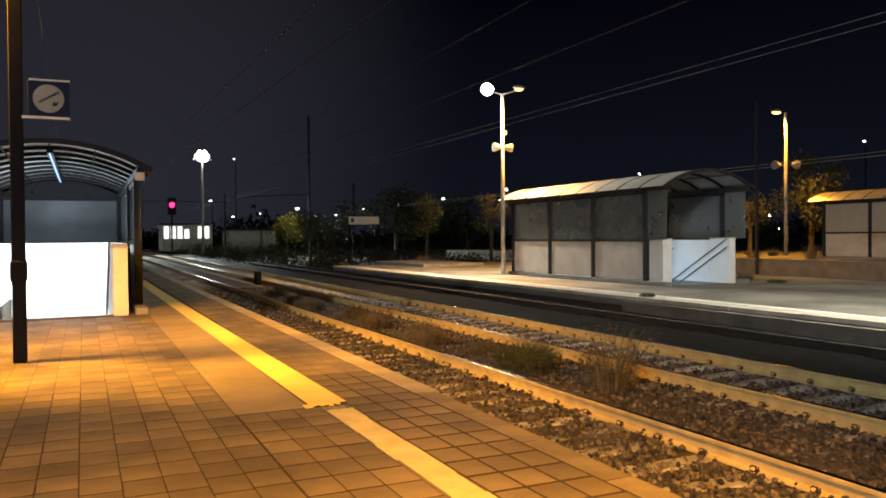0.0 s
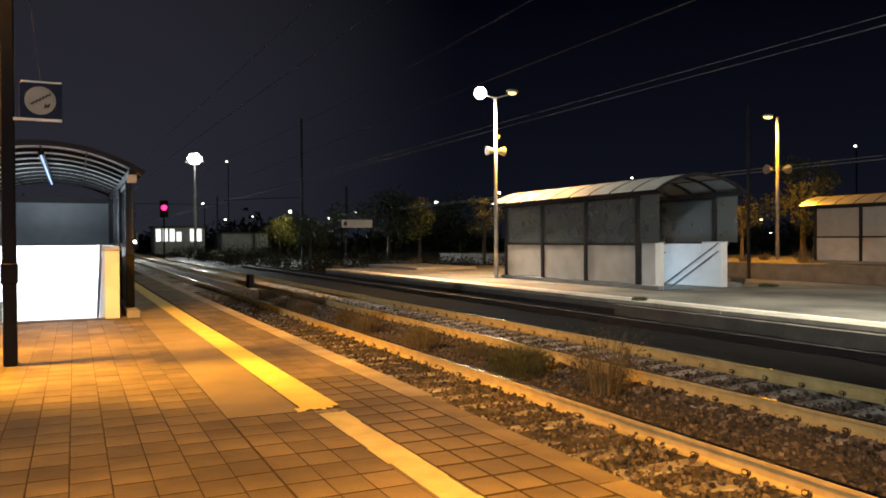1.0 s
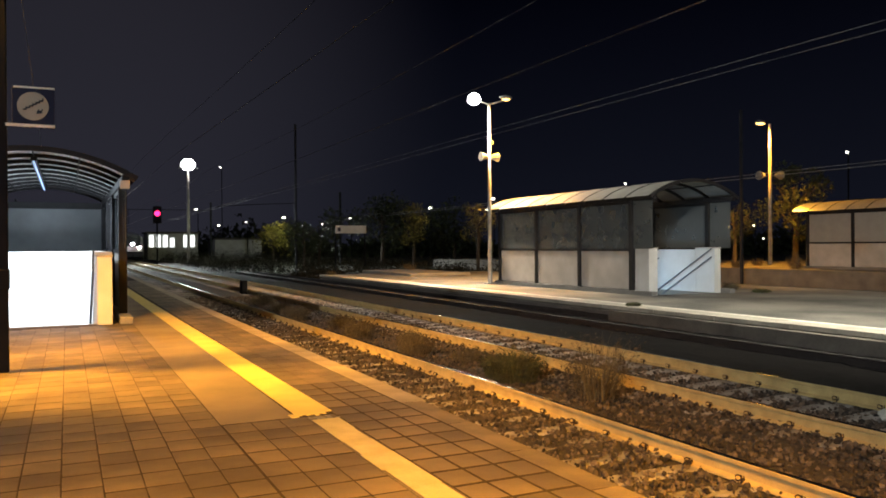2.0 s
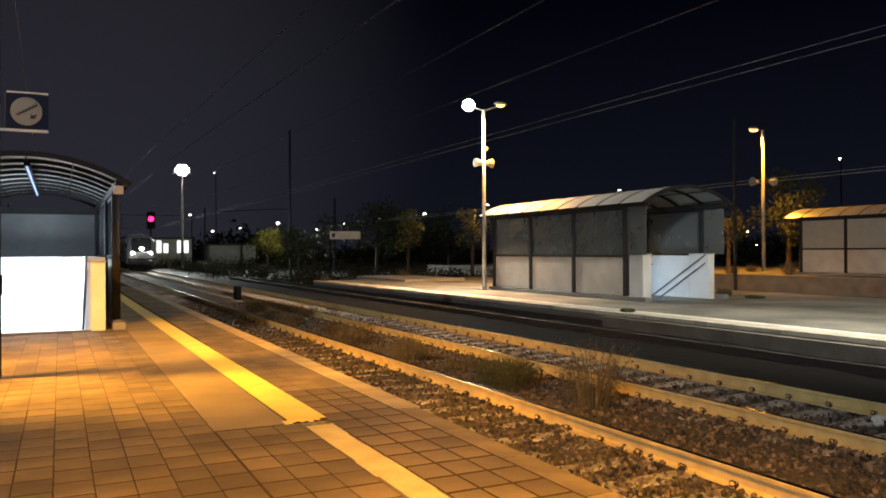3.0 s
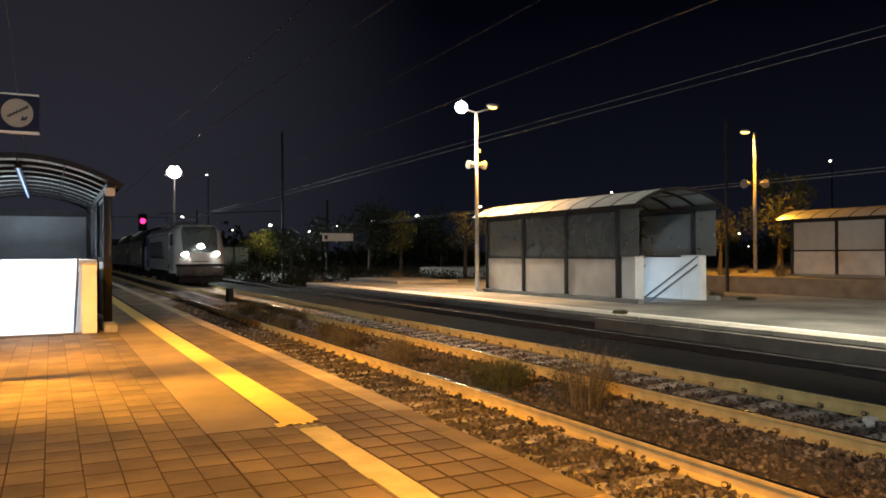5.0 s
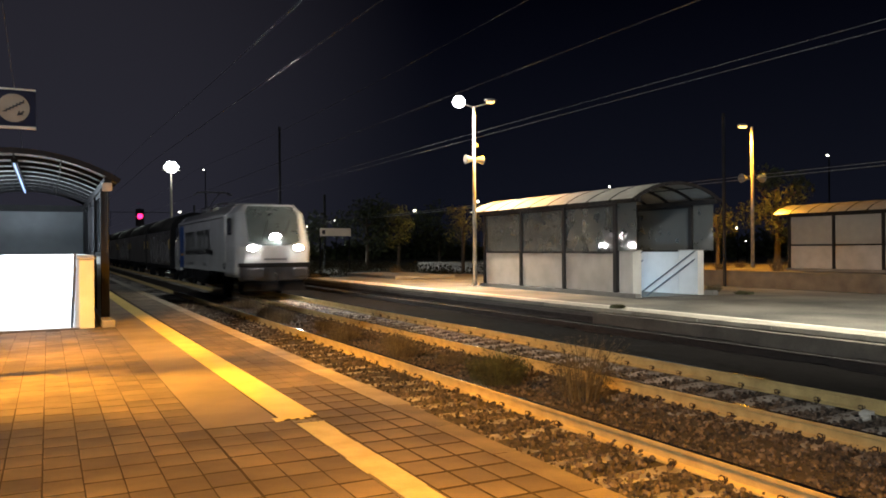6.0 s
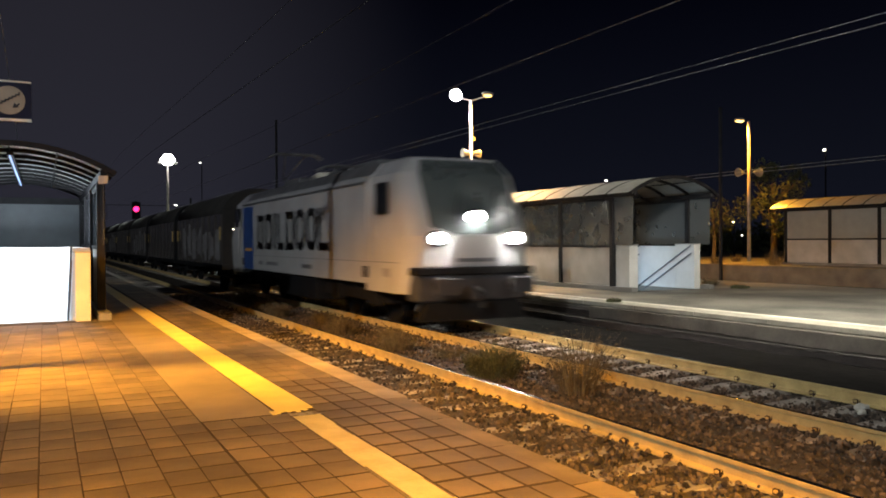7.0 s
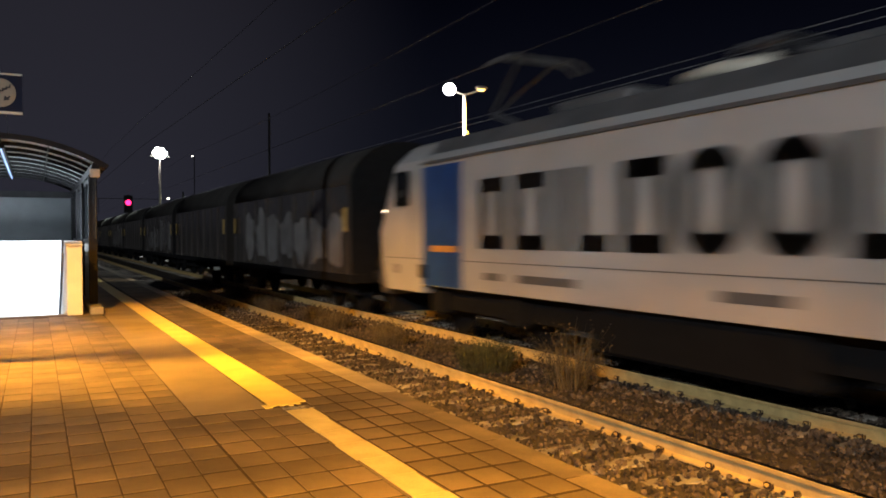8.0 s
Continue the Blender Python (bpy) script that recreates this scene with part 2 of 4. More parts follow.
def prism(profile, y0, y1, axis="y", bm=None):
    """A closed outline of (across, up) pairs drawn along y or x."""
    bm = bm or bmesh.new()
    at = (lambda a, b, c: (a, c, b)) if axis == "y" else (lambda a, b, c: (c, a, b))
    r0 = [bm.verts.new(at(a, b, y0)) for a, b in profile]
    r1 = [bm.verts.new(at(a, b, y1)) for a, b in profile]
    n = len(profile)
    for i in range(n):
        bm.faces.new((r0[i], r0[(i + 1) % n], r1[(i + 1) % n], r1[i]))
    bm.faces.new(r0[::-1])
    bm.faces.new(r1)
    bmesh.ops.recalc_face_normals(bm, faces=bm.faces[:])
    return bm


def tube(points, r, bm=None, sides=8, r1=None):
    """A round bar along points, tapering to r1."""
    bm = bm or bmesh.new()
    pts = [Vector(p) for p in points]
    rings = []
    for i, p in enumerate(pts):
        d = (pts[min(i + 1, len(pts) - 1)] - pts[max(i - 1, 0)]).normalized()
        u = d.orthogonal().normalized() if abs(d.z) > 0.9 else d.cross(Vector((0, 0, 1))).normalized()
        w = d.cross(u)
        rr = r if r1 is None else r + (r1 - r) * i / (len(pts) - 1)
        rings.append([bm.verts.new(p + rr * (math.cos(a) * u + math.sin(a) * w)) for a in [2 * math.pi * k / sides for k in range(sides)]])
    for a, b in zip(rings, rings[1:]):
        for k in range(sides):
            bm.faces.new((a[k], a[(k + 1) % sides], b[(k + 1) % sides], b[k]))
    bm.faces.new(rings[0][::-1])
    bm.faces.new(rings[-1])
    return bm


def ball(c, rx, ry, rz, bm=None, u=10, v=6):
    bm = bm or bmesh.new()
    bmesh.ops.create_uvsphere(bm, u_segments=u, v_segments=v, radius=1, matrix=Matrix.Translation(c) @ Matrix.Diagonal((rx, ry, rz, 1)))
    return bm


def mesh_of(bm, name, material, smooth=False):
    me = bpy.data.meshes.new(name)
    bm.to_mesh(me)
    bm.free()
    me.materials.append(material)
    if smooth:
        me.polygons.foreach_set("use_smooth", [True] * len(me.polygons))
    return me


def thing(name, label, category, group="", kind="", at=None):
    ob = tagged(new(name), label, category, group, kind)
    if at is not None:
        ob.matrix_world = at
    return ob


def part(name, bm, material, parent, label="", smooth=False, kind=""):
    ob = new(name, mesh_of(bm, name, material, smooth))
    ob.parent = parent
    return tagged(ob, label, kind=kind)


def solid(name, bm, material, label, category, kind="", smooth=False, group=""):
    return tagged(new(name, mesh_of(bm, name, material, smooth)), label, category, group, kind)


def slab_with_well(x0, x1, y0, y1, z0, z1, wx0, wx1, wy0, wy1):
    bm = bmesh.new()
    box(bm, x0, x1, y0, wy0, z0, z1)
    box(bm, x0, x1, wy1, y1, z0, z1)
    box(bm, x0, wx0, wy0, wy1, z0, z1)
    box(bm, wx1, x1, wy0, wy1, z0, z1)
    return bm


# ---- ground, platforms ----
def ground():
    bm = bmesh.new()
    bmesh.ops.create_grid(bm, x_segments=60, y_segments=60, size=1500, matrix=Matrix.Translation((0, 600, -0.95)))
    solid("ground", bm, M_EARTH, "dark earth and rough grass round the station", "ground", "structure")
    # the far strip takes the colour darkened for the platform's shade
    for name, x0, x1, m, label in (("ballast_bed", 3.1, 9.15, M_BALLAST, "brown crushed stone track ballast"), ("ballast_bed_far", 9.15, 13.0, M_SHADEBED, "ballast darkened for the shade along the island platform")):
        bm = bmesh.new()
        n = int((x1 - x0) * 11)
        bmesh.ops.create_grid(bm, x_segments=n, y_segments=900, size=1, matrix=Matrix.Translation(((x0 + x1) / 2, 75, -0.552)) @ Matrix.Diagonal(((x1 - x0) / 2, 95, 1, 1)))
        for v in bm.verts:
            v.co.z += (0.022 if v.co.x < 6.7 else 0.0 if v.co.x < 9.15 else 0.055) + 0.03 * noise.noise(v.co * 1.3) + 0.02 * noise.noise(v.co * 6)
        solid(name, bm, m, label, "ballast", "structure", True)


def platforms():
    near = solid("platform_near", slab_with_well(-12, 3.0, -25, 90, -1.0, -0.001, -1.70, 0.55, 16.8, 23.3), M_JOINT, "paved near platform with a yellow safety line", "platform", "structure")
    part("edge_wall", slab(3.0, 3.05, -25, 90, -1.0, -0.13), M_DARKWALL, near)
    # smooth cement strip beside the yellow line
    part("cement_strip", slab(1.16, 1.80, 6.75, 60, -0.08, 0.002, 0.003), M_SMOOTH, near, "smooth cement strip")
    part("cement_floor", slab(-12, -4.8, -25, 60, -0.07, 0.001), M_SMOOTH, near)
    part("cement_floor", slab(-4.79, -2.35, 16.45, 60, -0.07, 0.001), M_SMOOTH, near)
    part("line_bed", slab(1.885, 2.142, -25, 6.72, -0.07, 0.0), M_PAVER_FAR, near)
    bm = bmesh.new()
    runs = ((6.85, 1.822, 2.165), (14.6, 1.785, 2.105), (24.0, 1.74, 2.055), (60.0, 1.66, 1.97))
    loops = [[bm.verts.new(p) for p in ((a, y, -0.07), (b, y, -0.07), (b, y, 0.006), (a, y, 0.006))] for y, a, b in runs]
    for p, q in zip(loops, loops[1:]):
        for k in range(4):
            bm.faces.new((p[k], p[(k + 1) % 4], q[(k + 1) % 4], q[k]))
    bm.faces.new(loops[0][::-1])
    bm.faces.new(loops[-1])
    bmesh.ops.recalc_face_normals(bm, faces=bm.faces[:])
    # ragged end where the paint has broken away
    for k in range(9):
        a = 1.76 + k * 0.037
        box(bm, a, a + 0.0365, 6.86 - random.uniform(0.02, 0.16), 6.851, -0.07, 0.0055)
    part("yellow_line", bm, M_YELLOW, near, "bright yellow safety line")
    bm = bmesh.new()
    for k in range(46):
        y = 6.55 - k * 0.42
        box(bm, 1.895 + random.uniform(-0.014, 0.014), 2.125 + random.uniform(-0.012, 0.012), y - 0.414, y, -0.07, 0.005)
    part("worn_yellow_line", bm, M_YELLOW_WORN, near, "faded yellow safety line")
    bm = bmesh.new()
    for k in range(26):
        a = 1.9 + random.random() * 0.28
        b = 6.6 + random.uniform(-0.06, 0.09)
        ball((a, b, -0.004), random.uniform(0.01, 0.035), random.uniform(0.01, 0.03), 0.012, bm, 6, 4)
    part("broken_patch", bm, M_CONCRETE, near, "crumbled patch in the line")
    far = solid("platform_far", slab_with_well(13.0, 24.0, -25, 43, -1.0, -0.1, 16.83, 19.08, 19.1, 25.6), M_ASPHALT, "worn asphalt island platform across the tracks", "platform", "structure")
    for k in range(34):
        part("coping_stone", slab(12.93 + random.uniform(-0.012, 0.012), 13.46, -25 + k * 2.0, -23.015 + k * 2.0, -0.20, -0.094 + random.uniform(-0.004, 0.004), 0.012), M_COPING, far, "worn pale coping stone" if k == 0 else "")
    part("edge_line", slab(13.47, 13.74, -25, 43.2, -0.2, -0.093, 0.002), M_EDGEPAINT, far, "bright white painted edge line")
    for y0, y1, z0, x0 in ((11.16, 16.62, -0.62, 12.83), (-2.0, 11.15, -0.76, 12.78)):
        part("wall_panel", slab(x0, 12.968, y0, y1, z0, -0.215, 0.012), M_PANELWALL, far, "grey facing slab on the platform wall")
        part("ledge", slab(x0 - 0.06, 12.967, y0 + 0.02, y1 - 0.02, z0 - 0.1, z0 - 0.004, 0.012), M_DARKWALL, far)
    part("edge_wall", slab(12.97, 12.998, -25, 43.1, -1.0, -0.26), M_DARKWALL, far, "dark platform wall")
    part("raised_slab", slab(16.4, 20.0, 38.0, 45.5, -0.2, 0.04, 0.02), M_CONCRETE, far, "low raised concrete slab")
    third = solid("platform_third", slab(35.0, 52.0, -10, 75, -1.0, -0.1, 0.01), M_ASPHALT, "third platform lit by sodium lamps", "platform", "structure")
    third.location.z = 0.2
    part("edge_wall", slab(34.95, 34.998, -10, 75, -1.0, -0.1), M_DARKWALL, third)
    return near


def paving(near):
    """Pavers and kerb stones of the near platform; those in the foreground are single pieces."""
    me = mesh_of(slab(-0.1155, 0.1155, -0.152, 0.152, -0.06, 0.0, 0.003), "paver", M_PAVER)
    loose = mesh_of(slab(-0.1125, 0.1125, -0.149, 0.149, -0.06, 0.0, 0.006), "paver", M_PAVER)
    kerb = mesh_of(slab(-0.128, 0.128, -0.497, 0.497, -0.13, 0.0, 0.005), "kerb_stone", M_KERB)
    worn = mesh_of(slab(-0.108, 0.108, -0.497, 0.497, -0.13, 0.0, 0.006), "kerb_stone", M_KERBWORN)
    rng = random.Random(4)
    vs, fs = [], []
    unit = [(x, y, z) for z in (-0.06, 0.0) for y in (-0.1575, 0.1575) for x in (-0.1172, 0.1172)]
    quads = ((0, 2, 3, 1), (4, 5, 7, 6), (0, 1, 5, 4), (2, 6, 7, 3), (0, 4, 6, 2), (1, 3, 7, 5))
    cols = [1.035 - 0.24 * k for k in range(24)] + [2.268, 2.508, 2.748]
    for c, x in enumerate(cols):
        shift = rng.uniform(0, 0.33) if c < 24 else 0.0
        for r in range(-44, 110):
            y = 2.2 + shift * 0.6 + r * 0.33
            if y > 16.4 and x < 0.6:
                continue
            z = rng.uniform(0.0006, 0.0022)
            if 3.3 < y < 8.4 and x > -1.75:
                o = new("paver", loose if x > 2 else me)
                o.matrix_world = pose(x, y, z, rng.uniform(-0.15, 0.15), rng.uniform(-0.2, 0.2), rng.uniform(-0.6, 0.6))
                o.parent = near
            else:
                n = len(vs)
                vs += [(x + a, y + b, z + d) for a, b, d in unit]
                fs += [tuple(n + i for i in q) for q in quads]
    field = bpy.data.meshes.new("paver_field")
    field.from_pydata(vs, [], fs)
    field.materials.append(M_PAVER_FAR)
    o = tagged(new("paver_field", field), kind="stuff")
    o.parent = near
    for x in (1.285, 1.525, 1.765):
        for k in range(56):
            o = new("paver", me)
            o.matrix_world = pose(x, 6.56 - k * 0.33 + rng.uniform(-0.006, 0.006), rng.uniform(0.0006, 0.0022), 0, 0, rng.uniform(-0.5, 0.5))
            o.parent = near
    for k in range(70):
        y = -13.0 + k * 1.0
        o = new("kerb_stone", kerb if y > 6.9 else worn)
        o.matrix_world = pose(3.004 if y > 6.9 else 2.984, y + 0.4, 0.003 if y > 6.9 else 0.001, 0, rng.uniform(-0.2, 0.2), rng.uniform(-0.3, 0.3))
        o.parent = near


# ---- tracks ----
RAIL = [(-0.07, -0.17), (0.07, -0.17), (0.07, -0.155), (0.012, -0.135), (0.012, -0.045), (0.034, -0.035), (0.034, -0.004), (0.028, 0.0),
        (-0.028, 0.0), (-0.034, -0.004), (-0.034, -0.035), (-0.012, -0.045), (-0.012, -0.135), (-0.07, -0.155)]


def track(label, xs, zs, y0, y1, step, head):
    tr = thing("railway_track", label, "track", "tracks", "structure")
    for x, z in zip(xs, zs):
        # third-track rails take the shade-darkened rust, the others the lamplit one
        body = part("rail", prism([(x + a, z + b - 0.003) for a, b in RAIL], y0, y1), M_RUSTSHADE if head is M_RUSTSHADE else M_RUST, tr)
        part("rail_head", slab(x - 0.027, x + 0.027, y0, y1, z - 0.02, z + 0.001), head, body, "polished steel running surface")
    mid, zz = sum(xs) / 2, min(zs) - 0.17
    # third-track sleepers share the shade-darkened bed colour
    me = mesh_of(slab(-1.2, 1.2, -0.13, 0.13, -0.16, 0.0, 0.02), "sleeper", M_SHADEBED if head is M_RUSTSHADE else M_SLEEPER)
    lean = math.atan2(zs[1] - zs[0], xs[1] - xs[0])
    k = 0
    y = y0
    while y < y1 and k < 290:
        s = new("sleeper", me)
        s.matrix_world = pose(mid + random.uniform(-0.02, 0.02), y, (zs[0] + zs[1]) / 2 - 0.172, 0, -math.degrees(lean), random.uniform(-1, 1))
        s.parent = tr
        y += step
        k += 1
    return tr


def clips(tr, xs, zs, y0, y1, step):
    bm = bmesh.new()
    # sprung steel loops on both sides of a screw, on a small base plate
    for s in (-1, 1):
        tube([(-0.035, s * 0.02, 0.02), (-0.01, s * 0.03, 0.062), (0.03, s * 0.06, 0.082), (0.065, s * 0.085, 0.066), (0.075, s * 0.075, 0.03), (0.05, s * 0.045, 0.014), (0.01, s * 0.035, 0.02)], 0.010, bm, 5)
    tube([(0.02, 0, -0.02), (0.02, 0, 0.03), (0.02, 0, 0.085)], 0.016, bm, 6)
    bmesh.ops.scale(bm, vec=(0.48, 0.52, 0.70), verts=bm.verts[:])
    me = mesh_of(bm, "clip", M_CLIP)
    y = y0
    while y < y1:
        for x, z in zip(xs, zs):
            for side in (-1, 1):
                c = new("clip", me)
                c.matrix_world = pose(x + side * 0.095, y, z - 0.148, 0, 0, 0 if side > 0 else 180)
                c.parent = tr
        y += step


def stones():
    """Loose ballast stones over the bed, nearer ones first."""
    rng = np.random.default_rng(5)
    ico = bmesh.new()
    bmesh.ops.create_icosphere(ico, subdivisions=1, radius=1)
    base = np.array([v.co for v in ico.verts])
    tri = np.array([[v.index for v in f.verts] for f in ico.faces])
    ico.free()
    vs, fs = [], []
    n = 0
    for i in range(38000):
        u = rng.random()
        y = 2.5 + 30 * u ** 1.6
        x = rng.uniform(3.1, 7.0) if rng.random() < 0.56 else 7.0 + 2.4 * rng.random() ** 1.1
        if min(abs(x - q) for q in (5.18, 7.2, 8.7)) < 0.10 and rng.random() < 0.8:
            continue
        s = 0.011 + 0.026 * rng.random() ** 1.7
        rot = np.array(Euler(rng.uniform(0, 6.28, 3)).to_matrix())
        p = (base * (s * rng.uniform(0.6, 1.35, 3)) * rng.uniform(0.62, 1.25, (len(base), 1))) @ rot.T
        vs.append(p + (x, y, (-0.513 if x < 5.2 else -0.522 if x < 6.7 else -0.517) + rng.uniform(-0.01, 0.025)))
        fs.append(tri + n)
        n += len(base)
    me = bpy.data.meshes.new("ballast_stones")
    me.from_pydata(np.vstack(vs).tolist(), [], np.vstack(fs).tolist())
    me.materials.append(M_STONE)
    tagged(new("ballast_stones", me), "loose brown crushed stones between the rails", "ballast stones", kind="stuff")


# ---- stair shelters ----
def shelter(label, at, lift=0.0, front=0.0, pier=(2.80, 3.07, 1.46), glazing=None, roofing=None):
    """Barrel-roofed stair shelter: 3.25 m wide, open at its near end, steps going down along +y. Origin: near end, left corner."""
    sh = thing("stair_shelter", label, "stair shelter", "stair shelters", at=pose(*at))
    W, L, EAVE, RISE, PAR = 3.25, 9.6, 2.78 + lift, 0.52 + lift * 0.15, 1.42
    # parapet walls and kerb
    glazing, roofing = glazing or M_GLASS, roofing or M_ROOF
    well = pier[0]
    for x0, x1, top in ((0.06, 0.41, PAR + 0.04), pier):
        part("parapet", slab(x0, x1, front, 1.15, 0.0, top, 0.01), M_WHITEWALL, sh, "white rendered parapet wall")
        part("coping", slab(x0 - 0.02, x1 + 0.02, front - 0.02, 1.15, top, top + 0.035, 0.008), M_PANEL, sh)
    for x0, x1 in ((0.2, 0.47), (well, W - 0.2)):
        part("inner_wall", slab(x0, x1, 1.152, L, -2.6, PAR, 0), M_WHITEWALL, sh, "white stairwell wall")
    part("end_wall", slab(0.472, well - 0.002, L - 3.2, L - 3.0, -1.2, PAR), M_WHITEWALL, sh, "white stairwell end wall")
    part("plinth", slab(-0.12, 0.118, -0.05, L + 0.1, 0.0, 0.14, 0.01), M_CONCRETE, sh)
    part("plinth", slab(W - 0.118, W + 0.12, -0.05, L + 0.1, 0.0, 0.14, 0.01), M_CONCRETE, sh)
    part("plinth", slab(0.12, W - 0.12, L, L + 0.1, 0.0, 0.14, 0.01), M_CONCRETE, sh)
    # posts, rails, panels
    step = (L - 1.2) / 3
    ys = [1.0 + k * step for k in range(4)]
    for x in (0.0, W):
        for y in ys:
            part("post", slab(x - 0.08, x + 0.08, y - 0.08, y + 0.08, 0.10, EAVE, 0.008), M_FRAME, sh)
        part("eave_beam", slab(x - 0.07, x + 0.07, -0.12, L + 0.75, EAVE, EAVE + 0.16, 0.01), M_FRAME, sh)
        for a, b in zip(ys, ys[1:]):
            part("panel", slab(x - 0.02, x + 0.02, a + 0.085, b - 0.085, 0.16, PAR - 0.03, 0.004), M_PANEL, sh, "pale solid lower panel")
            part("rail", slab(x - 0.05, x + 0.05, a + 0.082, b - 0.082, PAR - 0.03, PAR + 0.05), M_FRAME, sh)
            part("pane", slab(x - 0.006, x + 0.006, a + 0.085, b - 0.085, PAR + 0.052, EAVE - 0.09), glazing, sh, "scratched glass pane")
            part("pane_bead", slab(x - 0.03, x + 0.03, a + 0.082, b - 0.082, EAVE - 0.09, EAVE - 0.002), M_FRAME, sh)
        part("pane", slab(x - 0.006, x + 0.006, 0.02, ys[0] - 0.085, PAR + 0.052, EAVE - 0.002), glazing, sh)
    part("pane", slab(0.09, W - 0.09, L - 0.01, L + 0.004, PAR, EAVE - 0.09), M_GLASS if lift else M_FOG, sh, "scratched end pane")
    part("panel", slab(0.09, W - 0.09, L - 0.02, L + 0.02, 0.16, PAR - 0.03), M_PANEL, sh)
    part("cross_beam", slab(0.075, W - 0.075, L - 0.05, L + 0.05, EAVE - 0.09, EAVE + 0.1), M_FRAME, sh)
    # barrel roof: ribs and sheets
    half = W / 2 + 0.22
    rad = (half * half + RISE * RISE) / (2 * RISE)
    amax = math.asin(half / rad)

    def arc(r, n=14):
        return [(W / 2 + r * math.sin(-amax + 2 * amax * k / n), EAVE + 0.10 + RISE - rad + r * math.cos(-amax + 2 * amax * k / n)) for k in range(n + 1)]
    n = 9
    pitch = (L + 0.9) / n
    for k in range(n + 1):
        y = -0.12 + k * pitch
        part("roof_rib", prism(arc(rad + 0.03) + arc(rad - 0.07)[::-1], y - 0.035, y + 0.035), M_FRAME, sh)
        if k < n:
            part("roof_sheet", prism(arc(rad + 0.018) + arc(rad + 0.006)[::-1], y + 0.036, y + pitch - 0.036), roofing, sh, "milky curved roof sheet")
    for k in (4, 7, 10):
        a = -amax + 2 * amax * k / 14
        x, z = W / 2 + (rad - 0.05) * math.sin(a), EAVE + 0.10 + RISE - rad + (rad - 0.05) * math.cos(a)
        part("purlin", slab(x - 0.012, x + 0.012, -0.1, L + 0.75, z - 0.015, z + 0.015), M_FRAME, sh)
    # handrails down the stair
    for x in (0.53, well - 0.06):
        for up in (0.62, 0.89):
            bm = tube([(x, 0.35, up + 0.56), (x, 2.5, up - 0.66), (x, 5.2, up - 2.2)], 0.022)
            part("handrail", bm, M_RAILING, sh, "grey steel handrail", True)
    # steps
    for k in range(12):
        part("step", slab(0.474, well - 0.004, 0.22 + k * 0.3, 0.52 + k * 0.3, -0.17 * (k + 1) - 0.4, -0.17 * (k + 1) + 0.16, 0.01), M_CONCRETE, sh)
    return sh


# ---- lamps, poles, signs ----
def lamp_pole(x, y):
    p = thing("lamp_post", "tall pale steel lamp post with white and sodium heads and loudspeakers", "lamp post", "platform lamp posts")
    part("pole", tube([(x, y, -0.1), (x, y, 3.0), (x, y, 7.45)], 0.10, sides=12, r1=0.06), M_POLE, p, smooth=True)
    part("base_plate", slab(x - 0.2, x + 0.2, y - 0.2, y + 0.2, -0.1, -0.06, 0.005), M_POLE, p)
    part("arm", tube([(x - 0.55, y + 0.3, 7.62), (x, y, 7.42), (x + 0.6, y - 0.34, 7.6)], 0.03), M_POLE, p)
    for dx, dy, m, nm in ((-0.55, 0.3, M_LAMPWHITE, "white_lamp"), (0.62, -0.35, M_LAMPSOD, "sodium_lamp")):
        h = part(nm, ball((x + dx, y + dy, 7.70), 0.30, 0.17, 0.09), M_POLE, p, "lamp head", True)
        part("lens", ball((x + dx, y + dy, 7.66), 0.27 if dx < 0 else 0.2, 0.24 if dx < 0 else 0.13, 0.25 if dx < 0 else 0.11), m, h, "glowing lamp lens", True)
    for s in (-1, 1):
        bm = bmesh.new()
        bmesh.ops.create_cone(bm, cap_ends=True, segments=14, radius1=0.08, radius2=0.19, depth=0.34, matrix=Matrix.Translation((x + s * 0.24, y, 5.22)) @ Euler((0, radians(90 * s), 0)).to_matrix().to_4x4())
        part("loudspeaker", bm, M_POLE, p, "grey horn loudspeaker")
    part("bracket", slab(x - 0.12, x + 0.12, y - 0.04, y + 0.04, 5.18, 5.26), M_POLE, p)
    part("camera_box", slab(x + 0.05, x + 0.17, y - 0.08, y + 0.08, 5.75, 5.9, 0.01), M_POLE, p)


def lamp_pole_third():
    p = thing("lamp_post", "sodium lamp post with horn loudspeakers on the third platform", "lamp post", "platform lamp posts")
    x, y = 41.2, 36.43
    part("pole", tube([(x, y, -0.1), (x, y, 4), (x, y, 9.3)], 0.13, sides=10, r1=0.09), M_POLE, p, smooth=True)
    h = part("sodium_lamp", ball((x - 0.45, y + 0.35, 9.42), 0.42, 0.25, 0.12), M_POLE, p, "sodium lamp head", True)
    part("lens", ball((x - 0.45, y + 0.35, 9.36), 0.36, 0.22, 0.13), M_LAMPSOD, h, "glowing lamp lens", True)
    for s in (-1, 1):
        bm = bmesh.new()
        bmesh.ops.create_cone(bm, cap_ends=True, segments=14, radius1=0.09, radius2=0.30, depth=0.5, matrix=Matrix.Translation((x + s * 0.4, y - s * 0.3, 5.95)) @ Euler((0, radians(90 * s), 0)).to_matrix().to_4x4())
        part("loudspeaker", bm, M_POLE, p, "pale horn loudspeaker")


